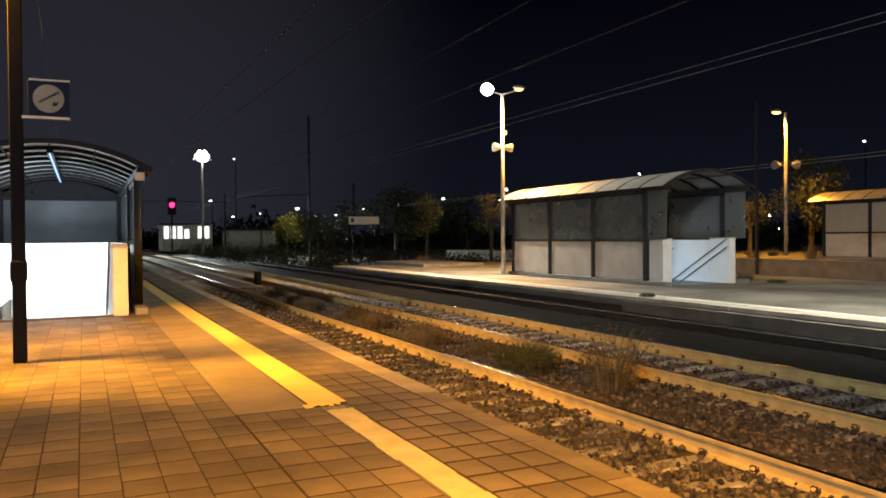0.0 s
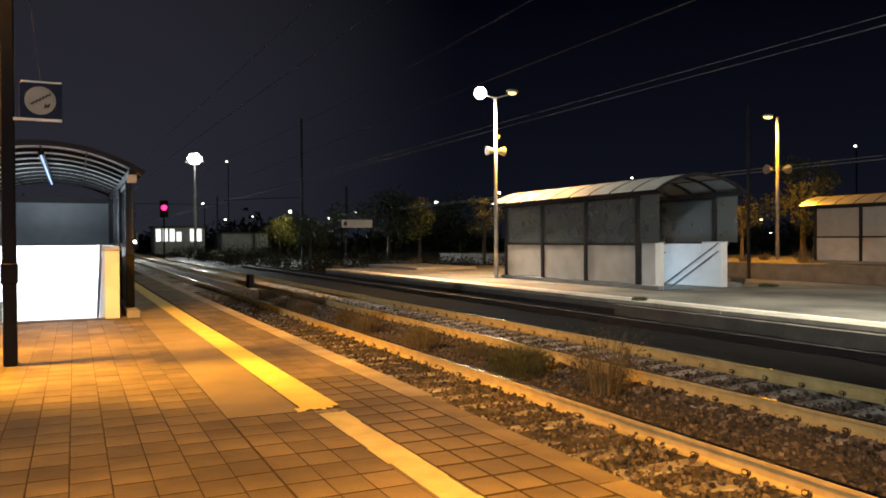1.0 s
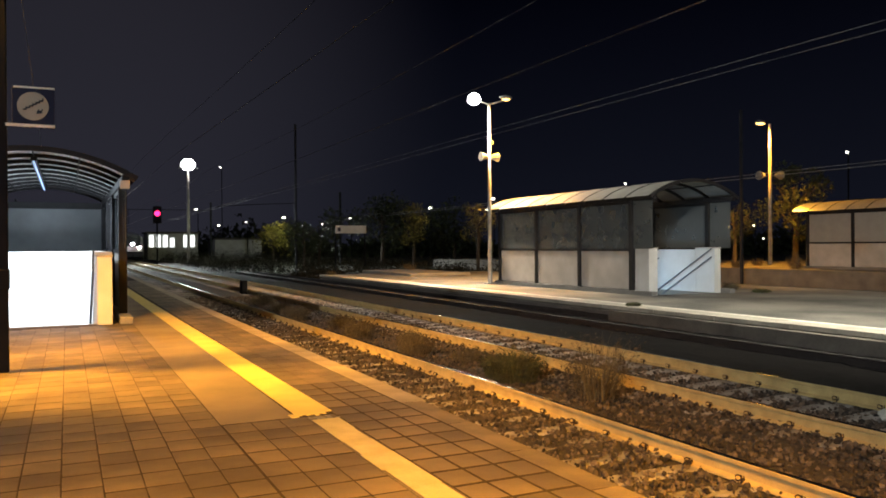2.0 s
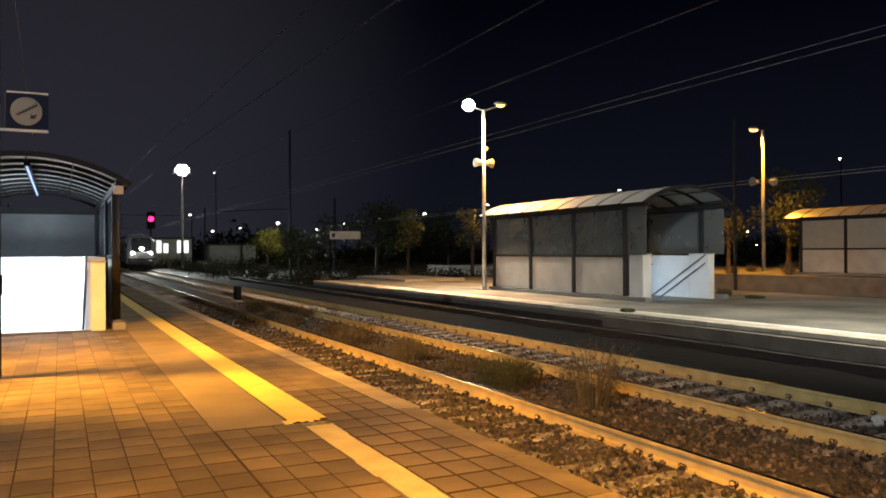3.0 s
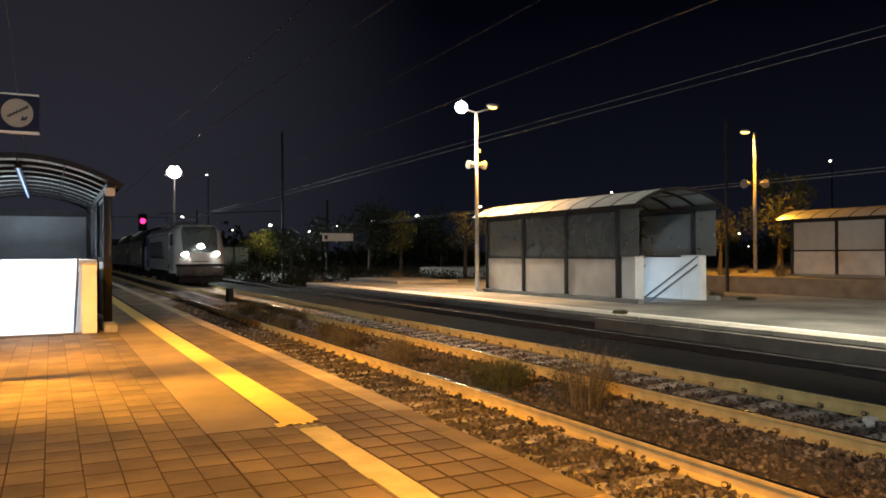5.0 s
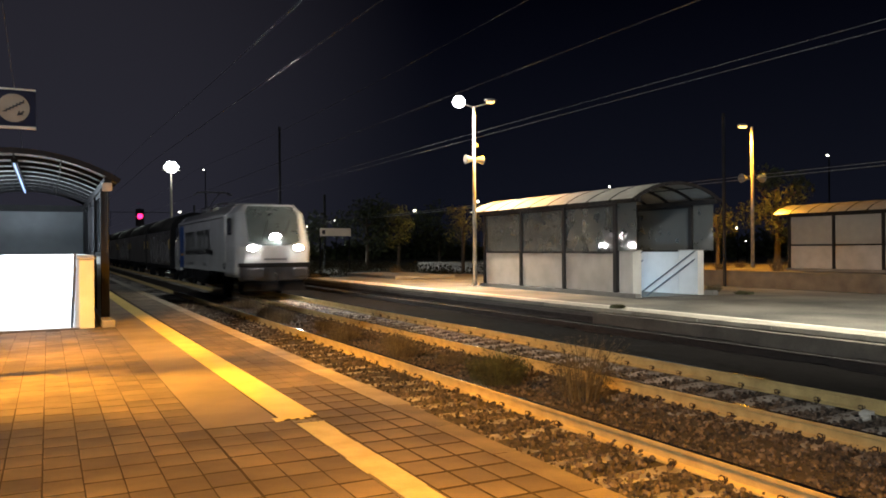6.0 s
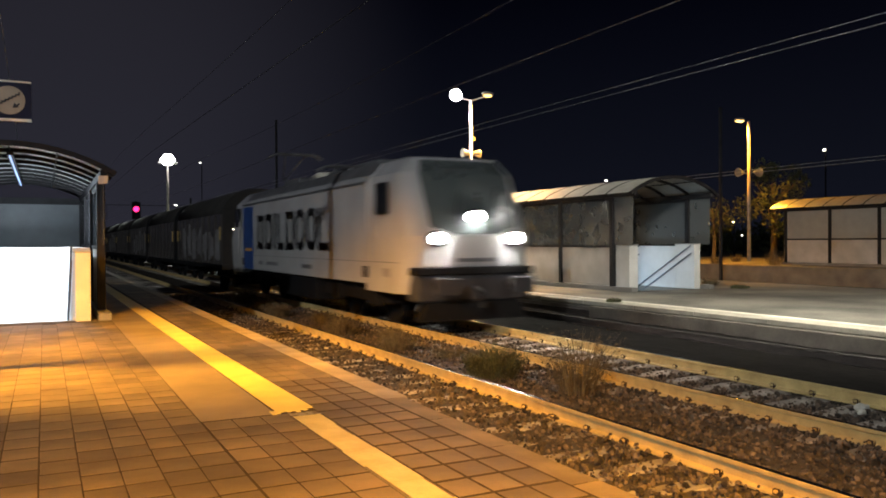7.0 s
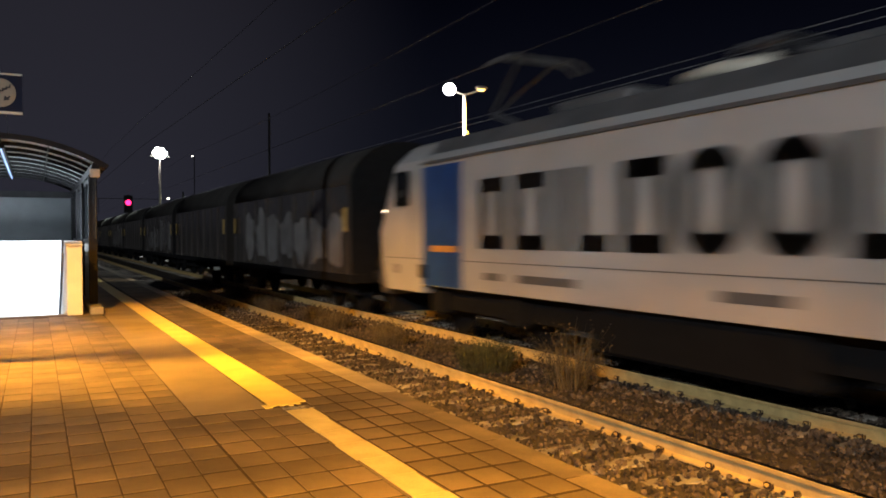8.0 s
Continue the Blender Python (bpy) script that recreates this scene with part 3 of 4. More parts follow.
def sign_post():
    p = thing("sign_post", "dark steel post carrying a stairs sign", "sign post")
    x, y = -0.72, 10.86
    part("post", slab(x - 0.075, x + 0.075, y - 0.075, y + 0.075, 0, 6.85, 0.01), M_POLEDARK, p)
    part("supply_cable", tube([(x, y, 6.75), (-0.57, 13.93, 5.04), (-0.42, 17.0, 3.42)], 0.005, sides=6), M_RAILING, p, "thin cable down to the shelter roof")
    part("collar", slab(x - 0.09, x + 0.09, y - 0.09, y + 0.09, 1.0, 1.25, 0.01), M_POLEDARK, p)
    part("bracket", slab(x + 0.075, -0.12, 10.60, 10.64, 2.97, 3.0), M_SIGNWHITE, p, "pale lower edge rail")
    part("bracket", slab(x + 0.16, -0.12, 10.60, 10.64, 3.43, 3.45), M_SIGNWHITE, p, "pale upper edge rail")
    board = part("sign_board", slab(-0.58, -0.12, 10.605, 10.635, 3.002, 3.428, 0.004), M_SIGNBLUE, p, "dark blue square board")
    bm = bmesh.new()
    bmesh.ops.create_cone(bm, cap_ends=True, segments=40, radius1=0.17, radius2=0.17, depth=0.006, matrix=Matrix.Translation((-0.355, 10.60, 3.215)) @ Euler((radians(90), 0, 0)).to_matrix().to_4x4())
    part("disc", bm, M_SIGNCREAM, board, "pale disc")
    bm = bmesh.new()
    for k in range(6):
        a, z = -0.465 + k * 0.036, 3.165 + k * 0.022
        box(bm, a, a + 0.042, 10.590, 10.596, z, z + 0.015)
        box(bm, a + 0.028, a + 0.043, 10.590, 10.596, z + 0.0155, z + 0.04)
    part("stairs_symbol", bm, M_SIGNINK, board, "dark stairs pictogram")
    part("arrow_symbol", prism([(-0.32, 3.125), (-0.25, 3.135), (-0.262, 3.15), (-0.24, 3.175), (-0.255, 3.185), (-0.28, 3.16), (-0.30, 3.185)], 10.590, 10.596), M_SIGNINK, board, "dark arrow")
    sodium_lamp_arm(p, SODIUM_HEADS[0], (x, y))


def sodium_lamp_arm(p, at, root):
    x, y, z = at
    part("arm", tube([(root[0], root[1], z + 0.10), ((root[0] + x) / 2, (root[1] + y) / 2, z + 0.12), (x, y, z + 0.12)], 0.03), M_POLEDARK, p)
    h = part("sodium_lamp", slab(x - 0.3, x + 0.3, y - 0.15, y + 0.15, z + 0.02, z + 0.16, 0.03), M_POLEDARK, p)
    part("lens", slab(x - 0.25, x + 0.25, y - 0.11, y + 0.11, z - 0.02, z + 0.019), M_LAMPSOD, h, "glowing sodium lens")


def sodium_post():
    p = thing("lamp_post", "dark sodium lamp post on the near platform", "lamp post", "platform lamp posts")
    x, y = 0.9, -1.3
    part("pole", slab(x - 0.075, x + 0.075, y - 0.075, y + 0.075, 0, 5.6, 0.01), M_POLEDARK, p)
    sodium_lamp_arm(p, SODIUM_HEADS[1], (x, y))


def yard_mast():
    p = thing("floodlight_mast", "tall mast with a bank of white floodlights", "floodlight mast", "floodlight masts")
    x, y = 14.7, 109.0
    part("mast", tube([(x, y, -0.95), (x, y, 6), (x, y, 12.2)], 0.22, r1=0.12), M_POLE, p, smooth=True)
    part("crossbar", slab(x - 1.2, x + 1.2, y - 0.1, y + 0.1, 12.1, 12.3), M_POLE, p)
    for k in range(7):
        a = k * math.pi / 3
        dx, dz = (0.62 * math.cos(a), 0.50 * math.sin(a)) if k < 6 else (0, 0)
        h = part("floodlight", ball((x + dx, y - 0.1, 12.62 + dz), 0.36, 0.2, 0.32), M_POLE, p, smooth=True)
        part("lens", ball((x + dx, y - 0.2, 12.62 + dz), 0.34, 0.18, 0.30), M_LAMPWHITE, h, "blazing white lens", True)


# unseen mast, added only to carry the neutral fill light
def rear_fill_mast():
    p = thing("floodlight_mast", "unseen floodlight mast added behind the near platform", "floodlight mast", "floodlight masts")
    x, y, z = REAR_FILL
    part("mast", tube([(x, y - 0.4, -0.95), (x, y - 0.4, 8), (x, y - 0.4, z + 0.4)], 0.25, r1=0.14), M_POLE, p, smooth=True)
    for k in range(3):
        h = part("floodlight", slab(x - 1.2 + k * 0.85, x - 0.5 + k * 0.85, y - 0.4, y - 0.1, z + 0.5, z + 1.1, 0.04), M_POLE, p)
        part("lens", slab(x - 1.15 + k * 0.85, x - 0.55 + k * 0.85, y - 0.099, y - 0.07, z + 0.55, z + 1.05), M_LAMPWHITE, h)


def signal():
    p = thing("railway_signal", "dark signal mast showing a red light", "signal")
    x, y = 9.05, 91.6
    part("mast", tube([(x, y + 0.3, -0.95), (x, y + 0.3, 3), (x, y + 0.3, 6.2)], 0.09), M_POLEDARK, p)
    part("target", slab(x - 0.45, x + 0.45, y, y + 0.18, 4.2, 6.1, 0.05), M_BLACK, p)
    bm = bmesh.new()
    bmesh.ops.create_cone(bm, cap_ends=True, segments=20, radius1=0.30, radius2=0.30, depth=0.05, matrix=Matrix.Translation((x, y - 0.03, 5.31)) @ Euler((radians(90), 0, 0)).to_matrix().to_4x4())
    part("red_lens", bm, M_RED, p, "glowing red lens")


def station_board():
    p = thing("station_board", "white name board on two thin posts at the platform end", "sign")
    for x in (18.36, 20.7):
        part("post", tube([(x, 56.8, -0.95), (x, 56.8, 1), (x, 56.8, 3.1)], 0.06), M_POLEDARK, p)
    b = part("board", slab(18.3, 20.75, 56.6, 56.7, 2.5, 3.1, 0.02), M_SIGNWHITE, p)
    part("mark", slab(18.45, 18.7, 56.59, 56.597, 2.65, 2.95), M_SIGNINK, b)


def wires():
    p = thing("overhead_line", "steel overhead line portals with bare contact and carrier wires", "overhead line")
    lines = ((lambda y: 4.4 - 0.65 * (y - 9) / 24 if y < 33 else 3.75, 5.1, 6.1), (lambda y: 7.95, 4.85, 6.0), (lambda y: 12.25, 5.02, 5.20))
    for fx, lo, hi in lines:
        part("contact_wire", tube([(fx(y), y, lo + 0.02 * math.sin(y * 0.11)) for y in range(-30, 160, 4)], 0.008, sides=6), M_WIRELIT if hi - lo < 0.5 else M_WIRE, p)
        wm = M_WIRELIT if hi - lo < 0.5 else M_WIRE
        sag = 0.35 if hi - lo > 0.5 else 0.0
        part("carrier_wire", tube([(fx(y), y, hi + sag * ((y % 48 - 24) / 24) ** 2) for y in range(-30, 160, 4)], 0.007 if hi - lo < 0.5 else 0.006, sides=6), wm, p)
    part("mast", slab(19.31, 19.49, 71.91, 72.09, -0.95, 13.0), M_MAST, p)
    part("cantilever", tube([(19.4, 72, 5.6), (16.0, 72, 5.45), (12.25, 72, 5.2), (12.25, 72, 5.0)], 0.035), M_MAST, p)
    part("stay", tube([(19.4, 72, 7.2), (16.0, 72, 6.3), (12.4, 72, 5.25)], 0.02, sides=6), M_MAST, p)
    for y in (-24.0, 120.0):
        for x in (-6.2, 19.4):
            part("mast", slab(x - 0.11, x + 0.11, y - 0.11, y + 0.11, -0.95, 8.2), M_MAST, p)
        part("portal_beam", slab(-6.2, 19.4, y - 0.05, y + 0.05, 7.0, 7.08), M_MAST, p)
        for fx, lo, hi in lines:
            part("hanger", tube([(fx(y), y, lo - 0.02), (fx(y), y, 7.0)], 0.03), M_POLEDARK, p)
    p = thing("overhead_line", "overhead wires along the third platform", "overhead line")
    part("contact_wire", tube([(33.2, y, 5.05) for y in range(-10, 110, 6)], 0.022, sides=6), M_WIRELIT, p)
    part("carrier_wire", tube([(33.2, y, 5.22) for y in range(-10, 110, 6)], 0.018, sides=6), M_WIRELIT, p)
    part("mast", slab(31.24, 31.36, 29.44, 29.56, -0.95, 8.4), M_MAST, p)
    for y in (-9.0, 95.0):
        part("mast", slab(31.2, 31.45, y - 0.13, y + 0.13, -0.95, 8.4), M_MAST, p)
        part("cantilever", tube([(31.3, y, 5.25), (33.3, y, 5.25), (33.3, y, 5.0)], 0.04), M_POLEDARK, p)


def street_lamp(x, y, z, m, size):
    p = thing("street_lamp", "distant street lamp with a small glowing head", "street lamp", "distant street lamps")
    part("pole", tube([(x, y, -0.95), (x, y, z * 0.5), (x, y, z)], 0.08, sides=6), M_POLEDARK, p)
    part("lens", ball((x - 0.3, y - 0.1, z + 0.05), size * 0.62, size * 0.62, size * 0.4), m, p, "glowing lamp head", True)


def depot(x0, x1, y, z1, label, glow_windows):
    b = thing("depot_building", label, "building", "distant low buildings")
    part("wall", slab(x0, x1, y, y + 8, -0.95, z1), M_WHITEWALL, b)
    part("roof", slab(x0 - 0.3, x1 + 0.3, y - 0.3, y + 8.3, z1, z1 + 0.3), M_DARKWALL, b)
    n = max(2, int((x1 - x0) / 1.1))
    for k in range(n):
        if glow_windows and (k * 7) % 5 != 3:
            a = x0 + 0.2 + k * (x1 - x0 - 0.4) / n
            part("window", slab(a, a + 0.75, y - 0.04, y - 0.002, 1.6, z1 - 0.25 - 0.5 * ((k * 3) % 4 == 1)), M_WINDOW, b, "brightly lit window")


def track_box():
    solid("trackside_box", slab(6.85, 7.35 - 0.55 + 0.3, 34.4, 34.9, -0.55, 0.05, 0.03), M_BLACK, "dark metal equipment box between the tracks", "equipment box")


def litter():
    rng = random.Random(8)
    for x, y, s in ((8.52, 5.9, 0.075), (8.30, 5.75, 0.05)):
        bm = bmesh.new()
        bmesh.ops.create_icosphere(bm, subdivisions=2, radius=1)
        for v in bm.verts:
            v.co *= rng.uniform(0.7, 1.15)
            v.co = Vector((x + v.co.x * s * 1.5, y + v.co.y * s, -0.47 + v.co.z * s * 0.7))
        solid("crumpled_paper", bm, M_EDGEPAINT, "crumpled white paper litter on the ballast", "litter")


# ---- plants ----
def tuft(name, label, x, y, z, r, h, n, material, seed):
    rng = random.Random(seed)
    bm = bmesh.new()
    for k in range(n):
        a, d = rng.uniform(0, 6.283), r * math.sqrt(rng.random())
        px, py = x + d * math.cos(a) * 0.55, y + d * math.sin(a) * 0.55
        tilt = rng.uniform(0.1, 0.9)
        hh = h * rng.uniform(0.5, 1.1) * (1 - 0.4 * d / r)
        w = rng.uniform(0.002, 0.006)
        tip = Vector((px + math.cos(a) * tilt * hh * 0.8, py + math.sin(a) * tilt * hh * 0.8, z + hh))
        midp = Vector((px, py, z)).lerp(tip, 0.55) + Vector((0, 0, hh * 0.12))
        b = a + 1.57 + rng.uniform(-0.6, 0.6)
        side = Vector((math.cos(b), math.sin(b), 0)) * w
        v = [bm.verts.new(q) for q in (Vector((px, py, z)) - side, Vector((px, py, z)) + side, midp + side, midp - side)]
        t = bm.verts.new(tip)
        bm.faces.new(v)
        bm.faces.new((v[3], v[2], t))
        for j in range(9):
            c = Vector((px, py, z)).lerp(tip, rng.uniform(0.15, 1.0)) + Vector((rng.uniform(-1, 1), rng.uniform(-1, 1), rng.uniform(-1, 1))) * 0.04
            o = [Vector((rng.uniform(-1, 1), rng.uniform(-1, 1), rng.uniform(-0.8, 0.8))) * 0.022 for i in range(3)]
            bm.faces.new([bm.verts.new(c + q) for q in o])
    solid(name, bm, material, label, "weed", group="weeds between the tracks")


def tree(label, x, y, h, r, leaves, seed, material=None):
    rng = random.Random(seed)
    t = thing("tree", label, "tree", "trees behind the station")
    bm = tube([(x, y, -0.95), (x + 0.1, y, h * 0.35), (x, y + 0.1, h * 0.75)], 0.035 * h, r1=0.012 * h)
    for k in range(6):
        a, z = k * 1.05, h * rng.uniform(0.3, 0.6)
        tube([(x, y, z), (x + r * 0.7 * math.cos(a), y + r * 0.7 * math.sin(a), z + h * 0.25)], 0.012 * h, bm, 6, 0.004 * h)
    part("trunk", bm, M_BARK, t)
    vs, fs = [], []
    lumps = [(rng.uniform(-0.6, 0.6) * r, rng.uniform(-0.6, 0.6) * r, h * rng.uniform(0.35, 0.9), r * rng.uniform(0.3, 0.55)) for k in range(12)]
    for k in range(leaves):
        lx, ly, lz, lr = lumps[k % 12]
        d = Vector((rng.gauss(0, 1), rng.gauss(0, 1), rng.gauss(0, 1))).normalized() * lr * rng.random() ** 0.4
        c = Vector((x + lx, y + ly, lz)) + d
        s = 0.05 * r * rng.uniform(0.6, 1.4)
        n = len(vs)
        for q in range(4):
            vs.append(c + Vector((rng.uniform(-1, 1), rng.uniform(-1, 1), rng.uniform(-1, 1))) * s)
        fs += [(n, n + 1, n + 2), (n, n + 2, n + 3)]
    me = bpy.data.meshes.new("crown")
    me.from_pydata(vs, [], fs)
    me.materials.append(material or M_TREE)
    c = new("crown", me)
    c.parent = t


def hedge():
    """Rough bushes and tall grass between the tracks' far end and the yard."""
    rng = random.Random(77)
    vs, fs = [], []
    for k in range(560):
        y = rng.uniform(46, 125)
        x = 11.2 + rng.random() ** 1.3 * 26
        if y < 62 and x < 14:
            x += 3
        r, h = rng.uniform(0.5, 1.6), rng.uniform(0.6, 2.0)
        if k >= 420:  # taller hedge before the low buildings
            x, y, r, h = rng.uniform(14.5, 42), rng.uniform(127, 135), rng.uniform(1.0, 2.0), rng.uniform(1.9, 2.8)
        for j in range(110):
            a, d = rng.uniform(0, 6.283), r * rng.random() ** 0.5
            c = Vector((x + d * math.cos(a), y + d * math.sin(a), -0.95 + h * rng.random() * (1.1 - 0.6 * d / r)))
            n = len(vs)
            sz = rng.uniform(0.04, 0.12)
            vs += [c + Vector((rng.uniform(-1, 1), rng.uniform(-1, 1), rng.uniform(-1, 1))) * sz for q in range(4)]
            fs += [(n, n + 1, n + 2), (n, n + 2, n + 3)]
    me = bpy.data.meshes.new("scrub")
    me.from_pydata(vs, [], fs)
    me.materials.append(M_SCRUB)
    tagged(new("scrub", me), "dark scrub and tall grass beside the far tracks", "scrub", kind="stuff")


def far_woods():
    """Dark tree line round the horizon."""
    rng = random.Random(31)
    vs, fs = [], []
    for k in range(620):
        a = radians(-16 + 86 * k / 620 + rng.uniform(-0.3, 0.3))
        d = rng.uniform(175, 230)
        x, y, h, r = d * math.sin(a), d * math.cos(a), rng.uniform(2.5, 8.0) * (1 + 0.4 * math.sin(k * 0.07)), rng.uniform(1.5, 4.0)
        for j in range(34):
            b, e = rng.uniform(0, 6.283), r * rng.random() ** 0.5
            c = Vector((x + e * math.cos(b), y + e * math.sin(b), -0.9 + h * rng.random() * (1.1 - 0.5 * e / r)))
            n, sz = len(vs), rng.uniform(0.4, 1.1)
            vs += [c + Vector((rng.uniform(-1, 1), rng.uniform(-1, 1), rng.uniform(-1, 1))) * sz for q in range(4)]
            fs += [(n, n + 1, n + 2), (n, n + 2, n + 3)]
    me = bpy.data.meshes.new("far_woods")
    me.from_pydata(vs, [], fs)
    me.materials.append(M_TREE)
    tagged(new("far_woods", me), "dark line of distant trees beyond the yard", "far woods", kind="stuff")


# ---- train ----
M_LOCO = mat("silver_white_loco_paint", (0.57, 0.57, 0.57), 0.16, 0.12, colour2=(0.45, 0.44, 0.42), scale=1.1, mix=0.7, bump=0.03)
M_LOCOROOF = mat("grey_loco_roof", (0.16, 0.16, 0.165), 0.5, 0.2, scale=2, bump=0.05)
M_GREYPLATE = mat("grey_plate", (0.24, 0.24, 0.24), 0.5, bump=0)
M_PANTO = mat("weathered_pantograph_steel", (0.20, 0.20, 0.21), 0.4, 0.5, bump=0)
M_UNDER = mat("dark_grey_steel", (0.06, 0.06, 0.065), 0.6, 0.1, scale=3, bump=0.08)
M_LOCOBLUE = mat("blue_loco_paint", (0.03, 0.09, 0.30), 0.4, scale=2, bump=0.03)
M_LETTER = mat("dark_grey_lettering", (0.15, 0.15, 0.155), 0.5, bump=0.0)
M_SCREEN = glass("dark_windscreen", (0.012, 0.014, 0.016), 0.05, 0.14)
# grey-green tint stands in for what the windscreen reflects
M_FRONTSCREEN = glass("reflection_tinted_windscreen", (0.10, 0.115, 0.11), 0.15, 0.22)
# glow that imitates a lamp's reflection in the rear cab corner
M_CABGLINT = glow("cab_reflection_glow", (1.0, 0.80, 0.50), 16)
M_HEAD = glow("headlight_lens", (1.0, 0.98, 0.94), 400)
M_WAGON = mat("dirty_brown_wagon", (0.092, 0.083, 0.078), 0.24, 0.1, colour2=(0.05, 0.044, 0.041), scale=0.8, mix=0.7, bump=0.1, grain=15)
M_WAGONROOF = mat("grey_wagon_roof", (0.045, 0.043, 0.041), 0.9, scale=1, bump=0.1, spec=0.15)
# yellow that stands in for lamp reflections on the wagon corners
M_WAGONGLINT = mat("painted_wagon_glint", (0.90, 0.62, 0.18), 0.35, 0.3, bump=0)
M_GRAFFITI = mat("pale_graffiti", (0.27, 0.265, 0.26), 0.5, colour2=(0.13, 0.12, 0.12), scale=1.6, mix=0.4, bump=0.0)
RZ = -0.33


def wheelset(parent, y, r=0.6):
    bm = bmesh.new()
    for x in (-0.75, 0.75):
        bmesh.ops.create_cone(bm, cap_ends=True, segments=28, radius1=r, radius2=r, depth=0.13, matrix=Matrix.Translation((x, 0, 0)) @ Euler((0, radians(90), 0)).to_matrix().to_4x4())
    tube([(-1.0, 0, 0), (0, 0, 0), (1.0, 0, 0)], 0.09, bm)
    w = part("wheelset", bm, M_BLACK, parent, "dark steel wheels and axle")
    w.location = (0, y, r)
    return w


def locomotive():
    """Origin on the rails; front faces -y, 0.85 m behind it; body 16.9 m long, 2.96 m wide."""
    lo = thing("locomotive", "white electric freight locomotive with dark lettering and lit headlights", "locomotive")
    H = 1.48
    L = 17.7
    side = [(-H, 0.92), (H, 0.92), (H, 3.18), (H - 0.42, 3.62), (-H + 0.42, 3.62), (-H, 3.18)]
    part("body", prism(side, 3.27, L - 2.3), M_LOCO, lo)
    part("roof", prism([(-H + 0.02, 3.19), (H - 0.02, 3.19), (H - 0.42, 3.64), (-H + 0.42, 3.64)], 3.28, L - 2.31), M_LOCOROOF, lo, "grey sloped roof edge")
    part("gutter", slab(-H - 0.03, -H + 0.01, 3.28, L - 2.3, 3.15, 3.2), M_LOCOROOF, lo)
    part("seam", slab(-H - 0.004, -H + 0.002, 3.28, L - 2.3, 1.40, 1.415), M_LETTER, lo)

    def cab(sign, y0):
        """sign 1: front cab with its nose at y0, going back along +y."""
        Y = lambda d: y0 + sign * d
        bm = bmesh.new()
        rows = [(0.77, 0.28, 1.18), (1.35, 0.06, 1.18), (1.95, 0.0, 1.18), (3.28, 0.55, 1.14), (3.62, 0.85, 0.98)]
        rings = []
        for z, d, w in rows:
            back = 2.3
            hw = H if z < 3.2 else (H - 0.12 if z < 3.5 else H - 0.45)
            half = [(0.5 * w, -0.10), (w, 0.0), (w + (hw - w) * 0.55, 0.11), (w + (hw - w) * 0.9, 0.27), (hw, 0.50)]
            row = [(-x, Y(d + e), z) for x, e in half[::-1]] + [(x, Y(d + e), z) for x, e in half] + [(hw, Y(back), z), (-hw, Y(back), z)]
            rings.append([bm.verts.new(p) for p in row])
        for a, b in zip(rings, rings[1:]):
            for k in range(12):
                bm.faces.new((a[k], a[(k + 1) % 12], b[(k + 1) % 12], b[k]))
        bm.faces.new(rings[0][::-1])
        bm.faces.new(rings[-1])
        bmesh.ops.recalc_face_normals(bm, faces=bm.faces[:])
        c = part("cab", bm, M_LOCO, lo, "rounded white driver's cab")

        def onface(z, out):
            for (z0, d0, w0), (z1, d1, w1) in zip(rows, rows[1:]):
                if z0 <= z <= z1:
                    d = d0 + (d1 - d0) * (z - z0) / (z1 - z0)
                    return Y(d - 0.10 - out)
        bm = bmesh.new()
        cols = ((-1.0, 2.16, 0.045), (-0.5, 2.0, 0.0), (0.5, 2.0, 0.0), (1.0, 2.16, 0.045))
        grid = [[bm.verts.new((x * k, onface(z, 0.045) + sign * back, z)) for x, zb, back in cols for z in (zb if lev == 0 else lev,)] for lev, k in ((0, 1), (3.26, 1.04), (3.56, 0.90))]
        for a, b in zip(grid, grid[1:]):
            for k in range(3):
                bm.faces.new((a[k], a[k + 1], b[k + 1], b[k]))
        bmesh.ops.recalc_face_normals(bm, faces=bm.faces[:])
        bmesh.ops.solidify(bm, geom=bm.faces[:], thickness=0.03)
        part("windscreen", bm, M_FRONTSCREEN, c, "dark wide windscreen")
        for x, z, w, h in ((-0.90, 1.90, 0.165, 0.115), (0.90, 1.90, 0.165, 0.115), (0, 2.35, 0.19, 0.115)):
            y = onface(z, 0.06) + (sign * 0.09 if x else 0)
            house = part("headlight_housing", ball((x, y, z), w + 0.06, 0.10, h + 0.05, u=14, v=8), M_BLACK, c, smooth=True)
            if sign > 0:
                part("headlight", ball((x, y - 0.05, z), w, 0.09, h, u=14, v=8), M_HEAD, house, "blazing white headlight", True)
        part("grille", slab(-0.45, 0.45, min(Y(-0.115), Y(-0.10)), max(Y(-0.115), Y(-0.10)), 1.42, 1.5), M_LETTER, c)
        part("bumper_line", slab(-1.37, 1.37, min(Y(-0.12), Y(0.3)), max(Y(-0.12), Y(0.3)), 1.16, 1.32, 0.02), M_BLACK, c, "black band above the buffers")
        part("buffer_beam", slab(-1.32, 1.32, min(Y(-0.05), Y(0.5)), max(Y(-0.05), Y(0.5)), 0.62, 1.2, 0.04), M_UNDER, lo, "dark grey buffer beam")
        part("snow_plough", prism([(-1.25, 0.22), (1.25, 0.22), (1.1, 0.6), (-1.1, 0.6)], Y(0.0), Y(0.25)), M_BLACK, lo)
        for x in (-0.875, 0.875):
            b = part("buffer", tube([(x, Y(0.0), 0.95), (x, Y(-0.45), 0.95)], 0.12, sides=14), M_BLACK, lo)
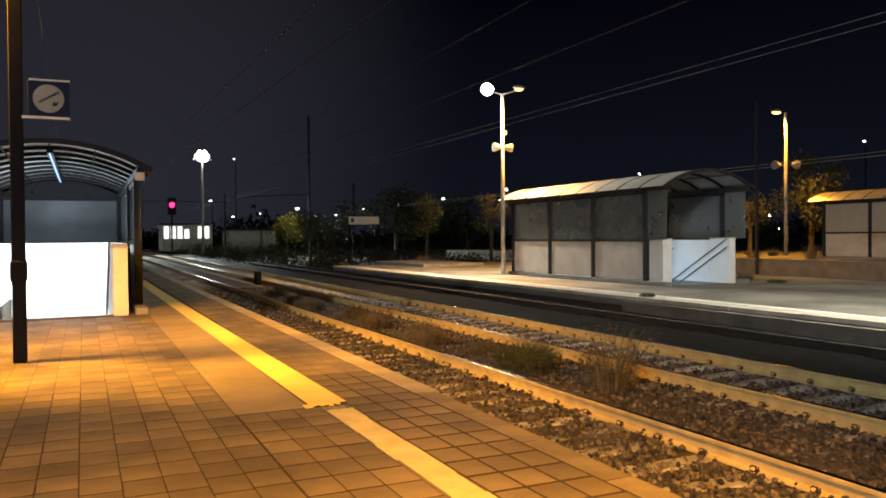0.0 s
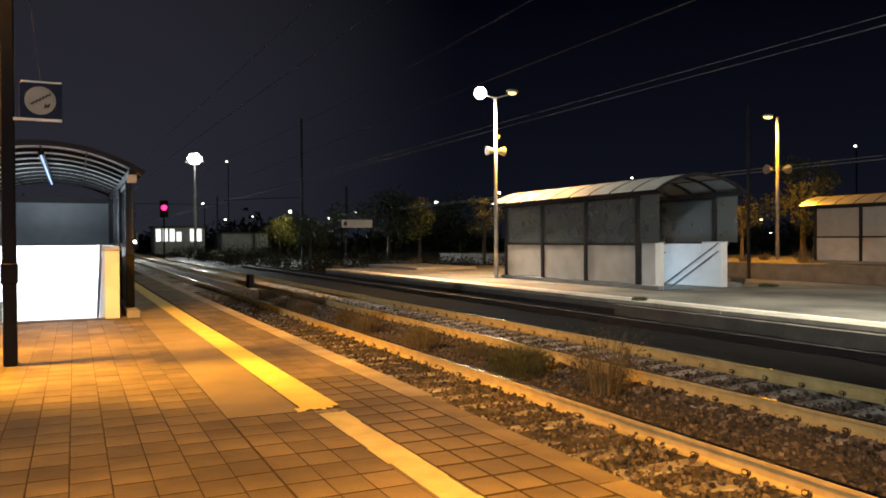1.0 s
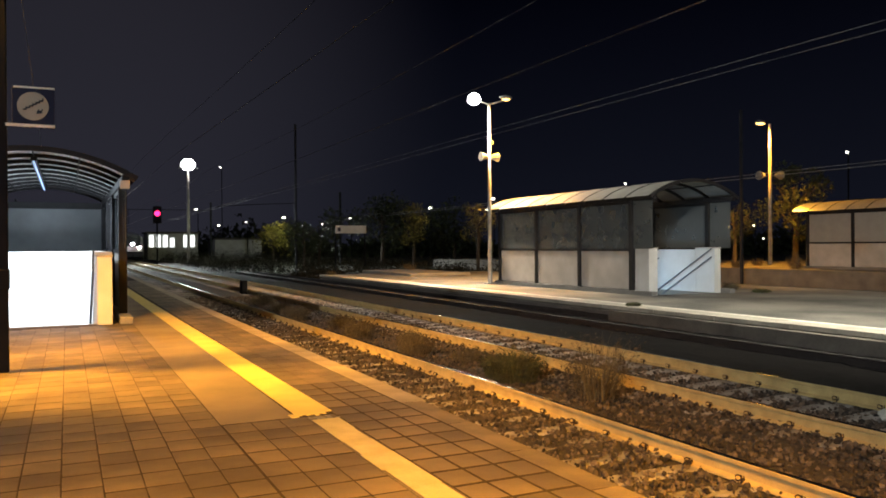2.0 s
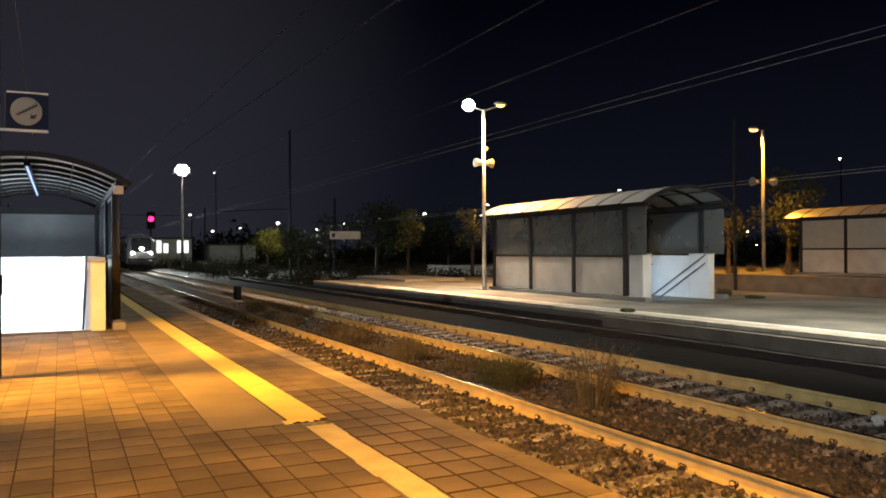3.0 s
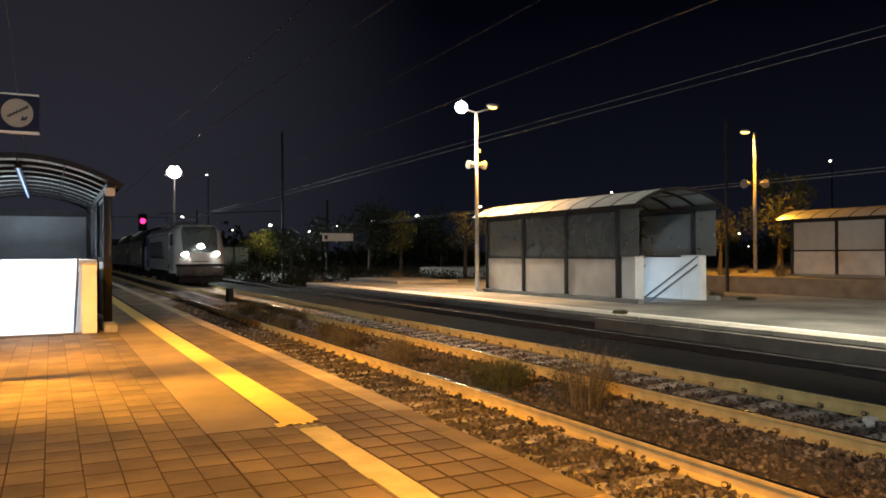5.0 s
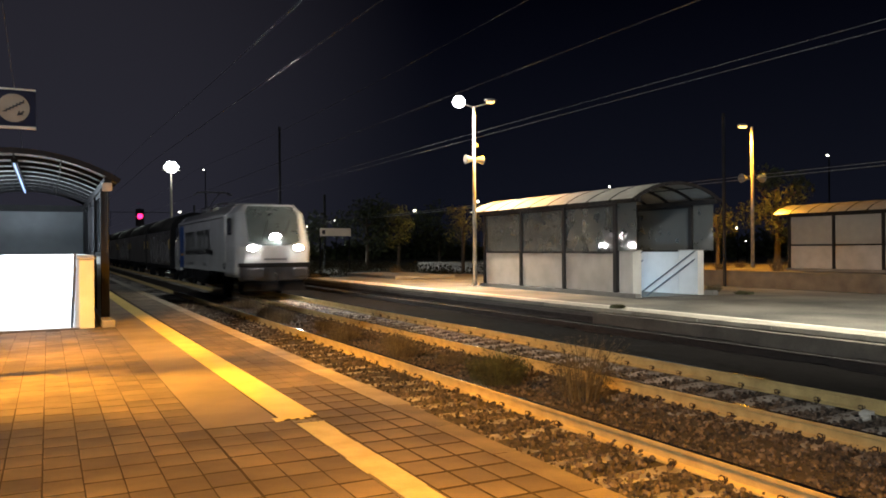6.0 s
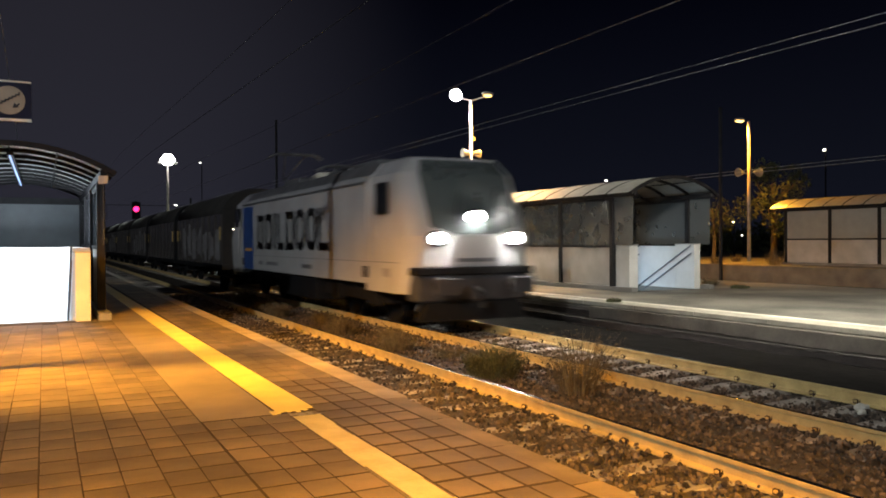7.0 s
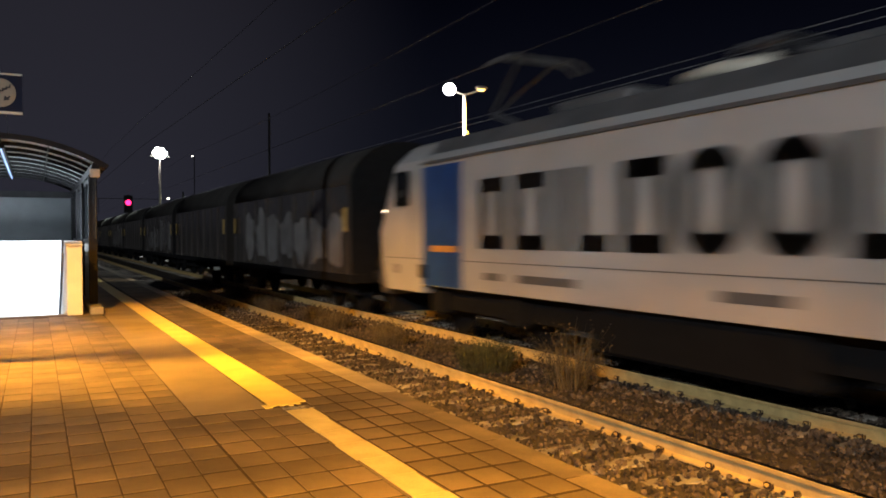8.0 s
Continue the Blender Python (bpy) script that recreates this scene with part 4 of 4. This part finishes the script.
            part("buffer_head", slab(x - 0.28, x + 0.28, min(Y(-0.46), Y(-0.51)), max(Y(-0.46), Y(-0.51)), 0.78, 1.12, 0.02), M_UNDER, b)
        part("coupling", tube([(0, Y(0), 0.92), (0, Y(-0.3), 0.8), (0, Y(-0.35), 0.5)], 0.05), M_BLACK, lo)
        for s in (-1, 1):
            part("side_window", slab(min(s * (H - 0.02), s * (H + 0.012)), max(s * (H - 0.02), s * (H + 0.012)), min(Y(1.12), Y(1.68)), max(Y(1.12), Y(1.68)), 2.42, 3.10, 0.05), M_SCREEN, c, "dark side window")
            part("seam", slab(min(s * (H - 0.01), s * (H + 0.004)), max(s * (H - 0.01), s * (H + 0.004)), min(Y(0.6), Y(2.29)), max(Y(0.6), Y(2.29)), 1.40, 1.418), M_LETTER, c)
            part("side_plate", slab(min(s * (H - 0.01), s * (H + 0.006)), max(s * (H - 0.01), s * (H + 0.006)), min(Y(1.0), Y(1.3)), max(Y(1.0), Y(1.3)), 1.1, 1.28), M_GREYPLATE, c)
            part("step_box", slab(min(s * (H - 0.05), s * (H + 0.01)), max(s * (H - 0.05), s * (H + 0.01)), min(Y(2.2), Y(2.5)), max(Y(2.2), Y(2.5)), 1.05, 1.3), M_BLACK, c)
            part("grab_rail", tube([(s * (H + 0.05), Y(1.9), 1.4), (s * (H + 0.05), Y(1.9), 2.6)], 0.015), M_POLE, c)
        part("cab_roof", slab(-1.0, 1.0, min(Y(1.1), Y(2.25)), max(Y(1.1), Y(2.25)), 3.60, 3.66, 0.02), M_LOCOROOF, c, "grey cab roof hatch")
        for x in (-0.5, 0.35):
            part("wiper", tube([(x, onface(2.2, 0.09), 2.2), (x + 0.15, onface(2.6, 0.09), 2.6), (x + 0.3, onface(3.0, 0.09), 3.0)], 0.014), M_BLACK, c, "thin black wiper")
        return c
    c1 = cab(1, 0.98)
    c2 = cab(-1, L)
    # painted areas of the near side
    X = -H - 0.006
    part("blue_panel", slab(X, -H + 0.002, L - 3.85, L - 2.36, 0.93, 3.1), M_LOCOBLUE, lo, "blue painted door panel")
    part("orange_stripe", slab(X - 0.003, X + 0.001, L - 3.7, L - 2.7, 1.55, 1.66), M_LAMPSTRIPE, lo)
    # no lamp here: a glowing ball stands in for the reflection
    part("cab_glint", ball((-H + 0.10, L - 0.42, 2.35), 0.05, 0.05, 0.04), M_CABGLINT, c2, "small glowing spot imitating a reflection on the cab corner", True)
    # the operator's mark as plain blocks of its letters' size
    def ring(yc, w, h, t, n=32):
        """A tall ring with straight flanks."""
        bm = bmesh.new()

        def loop(hw, hh):
            out = []
            for k in range(n):
                a = 2 * math.pi * (k + 0.5) / n
                ca, sa = math.cos(a), math.sin(a)
                out.append((yc + hw * math.copysign(abs(ca) ** 0.62, ca), 2.20 + hh * math.copysign(abs(sa) ** 0.62, sa)))
            return out
        vo, vi = ([bm.verts.new((X - 0.003, a, b)) for a, b in c] for c in (loop(w / 2, h / 2), loop(w / 2 - t, h / 2 - t)))
        for k in range(n):
            bm.faces.new((vo[k], vo[(k + 1) % n], vi[(k + 1) % n], vi[k]))
        bmesh.ops.solidify(bm, geom=bm.faces[:], thickness=0.004)
        return bm
    for a, w, shape in ((4.45, 0.80, 0), (5.5, 0.86, 0), (6.58, 0.25, 1), (7.02, 0.72, 1), (7.92, 0.85, 0), (8.93, 0.87, 2), (9.97, 0.87, 2), (10.97, 0.95, 1)):
        yb, t = L - a, 0.22
        if shape == 2:
            bm = ring(yb - w / 2, w, 1.15, t)
        else:
            bm = bmesh.new()
            o = [(yb - w, 1.62), (yb, 1.62), (yb, 2.75), (yb - w, 2.75)]
            if shape == 0:
                q = [(yb - w + t, 1.84), (yb - t, 1.84), (yb - t, 2.53), (yb - w + t, 2.53)]
                vo, vi = ([bm.verts.new((X - 0.003, u, v)) for u, v in c] for c in (o, q))
                for k in range(4):
                    bm.faces.new((vo[k], vo[(k + 1) % 4], vi[(k + 1) % 4], vi[k]))
            else:
                if w > 0.3:
                    o = [(yb, 1.62), (yb, 2.75), (yb - t, 2.75), (yb - t, 1.84), (yb - w, 1.84), (yb - w, 1.62)]
                bm.faces.new([bm.verts.new((X - 0.003, u, v)) for u, v in o])
            bmesh.ops.solidify(bm, geom=bm.faces[:], thickness=0.004)
        part("mark_block", bm, M_LETTER, lo, "dark block of the operator's mark")
    for a, w in ((L - 4.6, 0.5), (L - 5.6, 1.4), (L - 9.5, 0.9)):
        part("small_mark", slab(X, -H + 0.002, a - w, a, 1.12, 1.24), M_LETTER, lo)
    # roof gear
    for y0, y1, z in ((4.0, 5.6, 3.80), (5.8, 7.6, 3.78), (10.3, 12.0, 3.84)):
        part("roof_box", slab(-0.9, 0.9, y0, y1, 3.641, z, 0.05), M_LOCOROOF, lo)
    for yb, knee, top, zk, zt in ((14.4, 15.2, 13.75, 4.18, 4.93), (8.1, 9.7, 8.3, 3.93, 4.02)):
        pa = part("pantograph_base", slab(-0.6, 0.6, yb - 0.5, yb + 0.5, 3.70, 3.76), M_BLACK, lo)
        part("lower_arm", tube([(0, yb - 0.3, 3.78), (0, (yb + knee) / 2 - 0.15, (3.80 + zk) / 2), (0, knee, zk)], 0.05), M_PANTO, pa)
        for s in (-1, 1):
            part("upper_arm", tube([(s * 0.06, knee, zk), (s * 0.2, (knee + top) / 2, (zk + zt) / 2), (s * 0.38, top, zt - 0.03)], 0.026), M_PANTO, pa)
        for d in (-0.16, 0.16):
            part("collector_strip", tube([(-0.97, top + d, zt - 0.16), (-0.8, top + d, zt - 0.04), (-0.6, top + d, zt), (0.6, top + d, zt), (0.8, top + d, zt - 0.04), (0.97, top + d, zt - 0.16)], 0.032), M_PANTO, pa, "pale collector strip")
        for s in (-1, 1):
            part("head_link", tube([(s * 0.5, top - 0.16, zt - 0.02), (s * 0.5, top + 0.16, zt - 0.02)], 0.02), M_PANTO, pa)
            part("insulator", tube([(s * 0.5, yb - 0.4, 3.63), (s * 0.5, yb - 0.4, 3.70)], 0.08), M_PANTO, pa)
    part("roof_insulator", tube([(-0.7, 8.2, 3.74), (-0.7, 8.9, 3.80), (-0.7, 9.5, 3.76)], 0.09, sides=10), M_SIGNWHITE, lo, "pale roof conductor insulator", True)
    # running gear
    part("underframe", slab(-1.2, 1.2, 2.9, L - 2.2, 0.5, 0.915), M_BLACK, lo)
    part("transformer_box", slab(-1.38, 1.38, 7.2, 10.5, 0.28, 0.9, 0.05), M_BLACK, lo)
    wheels = []
    for yc in (4.6, L - 3.9):
        bg = part("bogie_frame", slab(-1.15, 1.15, yc - 1.9, yc + 1.9, 0.45, 0.75, 0.05), M_BLACK, lo)
        for x in (-1.2, 1.2):
            for d in (-1.3, 1.3):
                part("axle_box", slab(x - 0.12, x + 0.12, yc + d - 0.25, yc + d + 0.25, 0.4, 0.85, 0.04), M_BLACK, bg)
        for d in (-1.3, 1.3):
            wheels.append(wheelset(lo, yc + d))
    return lo, wheels


M_LAMPSTRIPE = mat("orange_marking", (0.75, 0.38, 0.10), 0.5, bump=0)


def wagon(kind):
    wg = thing("freight_wagon", "dark high-sided freight wagon with graffiti" if kind else "dirty brown high-sided freight wagon", "freight wagon", "freight wagons")
    H, L = 1.45, 12.1
    part("body", prism([(-H, 0.95), (H, 0.95), (H, 3.03), (-H, 3.03)], 0.25, L - 0.25), M_WAGON, wg)
    arc = [(-H * math.cos(a), 3.03 + 1.06 * math.sin(a)) for a in [math.pi * k / 14 for k in range(15)]]
    part("roof", prism(arc, 0.2, L - 0.2), M_WAGONROOF, wg, "rounded grey roof", True)
    for k in range(9):
        y = 0.3 + k * (L - 0.6) / 8
        part("side_rib", slab(-H - 0.06, -H - 0.001, y - 0.04, y + 0.04, 0.95, 3.02), M_WAGON, wg)
    part("sole_bar", slab(-H - 0.05, H + 0.05, 0.1, L - 0.1, 0.75, 0.948), M_BLACK, wg)
    if kind:
        rng = random.Random(kind)
        y0 = 0.7
        while y0 < L - 2.4:
            w, z0, z1 = rng.uniform(1.1, 1.9), rng.uniform(1.0, 1.2), rng.uniform(2.2, 2.75)
            out = []
            for k in range(22):
                a = 2 * math.pi * k / 22
                q = 1 + 0.16 * math.sin(3 * a + y0 * 2) + 0.10 * math.sin(5 * a + y0)
                out.append((y0 + w / 2 + w / 2 * q * math.cos(a), (z0 + z1) / 2 + (z1 - z0) / 2 * q * math.sin(a)))
            bm = prism(out, -H - 0.012, -H - 0.002, "x")
            y0 += w * 0.98
            part("graffiti", bm, M_GRAFFITI, wg, "pale grey graffiti shape")
    for yc in (2.0, L - 2.0):
        bg = part("bogie_frame", slab(-1.1, 1.1, yc - 1.2, yc + 1.2, 0.4, 0.72, 0.04), M_BLACK, wg)
        for d in (-0.9, 0.9):
            wheelset(bg, yc + d, 0.46)
    for y in (0.1, L - 0.1):
        for x in (-0.87, 0.87):
            part("buffer", tube([(x, y - 0.5, 0.9), (x, y + 0.5, 0.9)], 0.13), M_BLACK, wg)
    # lamp reflections at the wagon corners, built as small yellow patches
    for y in (0.30, L - 0.52):
        part("corner_glint", slab(-H - 0.075, -H - 0.061, y, y + 0.22, 1.95, 2.5), M_WAGONGLINT, wg, "yellow patch imitating a lamp reflection on the wagon corner")
    for y0, y1 in ((0.17, 0.199), (L - 0.199, L - 0.17)):
        part("end_wall", prism([(-H, 0.95), (H, 0.95), (H, 3.03)] + arc[::-1][1:], y0, y1), M_BLACK, wg, "matt black wagon end")
    return wg


# ---- build ----
ground()
NEAR = platforms()
t1 = track("weedy first track beside the near platform", (3.68, 5.18), (-0.35, -0.35), -6, 150, 0.6, M_STEEL)
t2 = track("second track on which the freight train runs", (7.2, 8.7), (-0.35, -0.31), -6, 150, 0.6, M_STEEL)
t3 = track("rusty third track along the island platform", (11.5, 13.0 - 0.1), (-0.34, -0.34), -6, 60, 0.6, M_RUSTSHADE)
clips(t1, (5.18,), (-0.35,), -6 + 0.6 * 14, 25, 0.6)
clips(t2, (7.2, 8.7), (-0.35, -0.31), -6 + 0.6 * 17, 22, 0.6)
stones()
near_shelter = shelter("brightly lit barrel-roofed stair shelter on the near platform", (-2.2, 16.6, 0), pier=(2.73, 3.0, 1.33), glazing=M_DARKGLASS, roofing=M_ROOFDIM)
part("junction_box", slab(3.14, 3.32, -0.22, -0.125, 2.66, 2.82, 0.01), M_PANEL, near_shelter, "pale junction box under the eave")
shelter("barrel-roofed stair shelter on the island platform, white lower panels", (16.33, 18.9, -0.1), 0.22, 0.27)
shelter("sodium-lit barrel-roofed stair shelter on the third platform", (37.7, 21.3, 0.1), 0.32, 0.2, glazing=M_FROST)
lamp_pole(16.0, 28.64)
# copy of the post added out of view for the extra white lamp
lamp_pole(15.0, 8.9)
lamp_pole_third()
sign_post()
sodium_post()
yard_mast()
rear_fill_mast()
signal()
station_board()
track_box()
litter()
depot(12.2, 20.3, 139, 3.9, "low white building with bright windows behind the yard", True)
depot(24.5, 33, 147, 2.9, "long low pale building behind the yard", False)
for x, y, z, m, sz in ((25.9, 147.7, 16.2, 0, 0.25), (25.6, 147.8, 5.5, 0, 0.35), (30.4, 146.9, 6.1, 0, 0.25), (37.1, 145.3, 7.0, 0, 0.5), (44.0, 143.4, 5.8, 0, 0.35), (49.0, 141.8, 6.9, 0, 0.3), (55.3, 139.4, 7.7, 0, 0.5), (63.2, 136.0, 8.7, 0, 0.6), (94.4, 116.6, 12.8, 0, 0.36), (73.9, 130.5, 10.4, 0, 0.45), (21.7, 148.4, 8.4, 0, 0.4), (40.3, 144.5, 5.6, 0, 0.25), (64.1, 47.9, 9.7, 0, 0.2), (66.5, 60.8, 3.4, 0, 0.2), (64.6, 62.5, 3.3, 1, 0.3), (64.8, 62.4, 2.3, 0, 0.24), (67.0, 60.0, 2.0, 0, 0.14)):
    street_lamp(x, y, z, M_LAMPFAR if m == 0 else M_LAMPSOD, sz)
wires()
WEEDS = [(5.95, 10.0, 0.66, 0.52, 900, 1), (6.25, 8.3, 0.5, 1.05, 190, 0), (5.85, 13.3, 0.5, 0.42, 260, 0), (5.75, 16.2, 0.6, 0.5, 300, 0), (5.6, 20.9, 0.6, 0.5, 300, 0), (6.35, 14.8, 0.4, 0.35, 150, 0), (6.1, 18.5, 0.5, 0.4, 220, 0), (5.9, 23.5, 0.5, 0.45, 220, 0), (6.2, 12.0, 0.4, 0.3, 120, 0), (6.1, 27.0, 0.7, 0.5, 260, 0)]
for i, (x, y, r, h, n, green) in enumerate(WEEDS):
    tuft("weed", "bushy green weed on the ballast" if green else "dry brown weed on the ballast", x, y, -0.5, r, h, n, M_LEAF if green else M_DRYLEAF, i + 3)
for i, (x, y, h, r, n) in enumerate([(20.1, 72, 4.2, 2.2, 1500), (24, 80, 5, 3, 1500), (32.7, 84, 7, 4, 2500), (36, 82.5, 6.5, 2.6, 1500), (33.2, 61.7, 6, 1.6, 1200), (43.3, 41.5, 5.0, 1.6, 1400), (46.8, 39.2, 7.4, 2.4, 2600), (28, 117, 4.6, 3.6, 1500), (50, 100, 7, 5, 1500), (60, 95, 7, 5, 1500)]):
    tree("yellowing tree lit by a street lamp" if i in (3, 4, 7) else "dark leafy tree behind the platforms", x, y, h, r, n, i + 20, M_YELLOWLEAF if i in (3, 4, 7) else None)
for i, (x, y, z, r, h) in enumerate([(35.6, 33.8, 0.1, 0.6, 0.6), (36.1, 30.2, 0.1, 0.6, 1.0), (39.9, 36.3, 0.1, 0.5, 0.6), (20.9, 20.2, -0.1, 0.4, 0.35), (13.25, 16.1, -0.1, 0.3, 0.10), (20.6, 18.6, -0.1, 0.5, 0.12), (19.2, 44.6, -0.1, 0.5, 0.7), (13.5, 42.6, -0.12, 0.4, 0.3)]):
    tuft("weed", "dry weed growing on the platform paving", x, y, z, r, h, 200, M_LEAF if h < 0.15 else M_DRYLEAF, i + 60)
hedge()
far_woods()
tube_thing = thing("ceiling_light", "long fluorescent tube light under the shelter roof", "ceiling light")
part("housing", slab(-0.63, -0.52, 17.2, 25.5, 3.22, 3.31), M_FRAME, tube_thing)
part("tube", slab(-0.59, -0.56, 17.2, 25.5, 3.19, 3.219), M_TUBE, tube_thing, "glowing tube")
LOCO, WHEELS = locomotive()
FIRST = [wagon(k) for k in (3, 0, 5)]
WAGONS = FIRST + [copy_thing(FIRST[k % 2 + 1], Matrix.Identity(4)) for k in range(6)]

paving(NEAR)

# nose of the train along its track, second by second
RUN = [(0.0, 157.2), (1.5, 122.7), (3.5, 77.7), (4.5, 56.0), (5.5, 38.0), (6.5, 20.7), (7.0, 13.05), (7.5, 5.45), (8.0, -2.25)]
CENTRE = 7.90


def nose(t):
    return float(np.interp(t, [a for a, b in RUN], [b for a, b in RUN]))


def motions():
    walk(LOCO, [(t, pose(CENTRE, y, RZ)) for t, y in RUN])
    for i, w in enumerate(WAGONS):
        walk(w, [(t, pose(CENTRE, y + 19.0 + i * 13.2, RZ)) for t, y in RUN])
    for w in WHEELS:
        y, z = w.location.y, w.location.z
        walk(w, [(k / FPS, pose(0, y, z, math.degrees((nose(0) - nose(k / FPS)) / z) % 360)) for k in range(0, 241)])


motions()
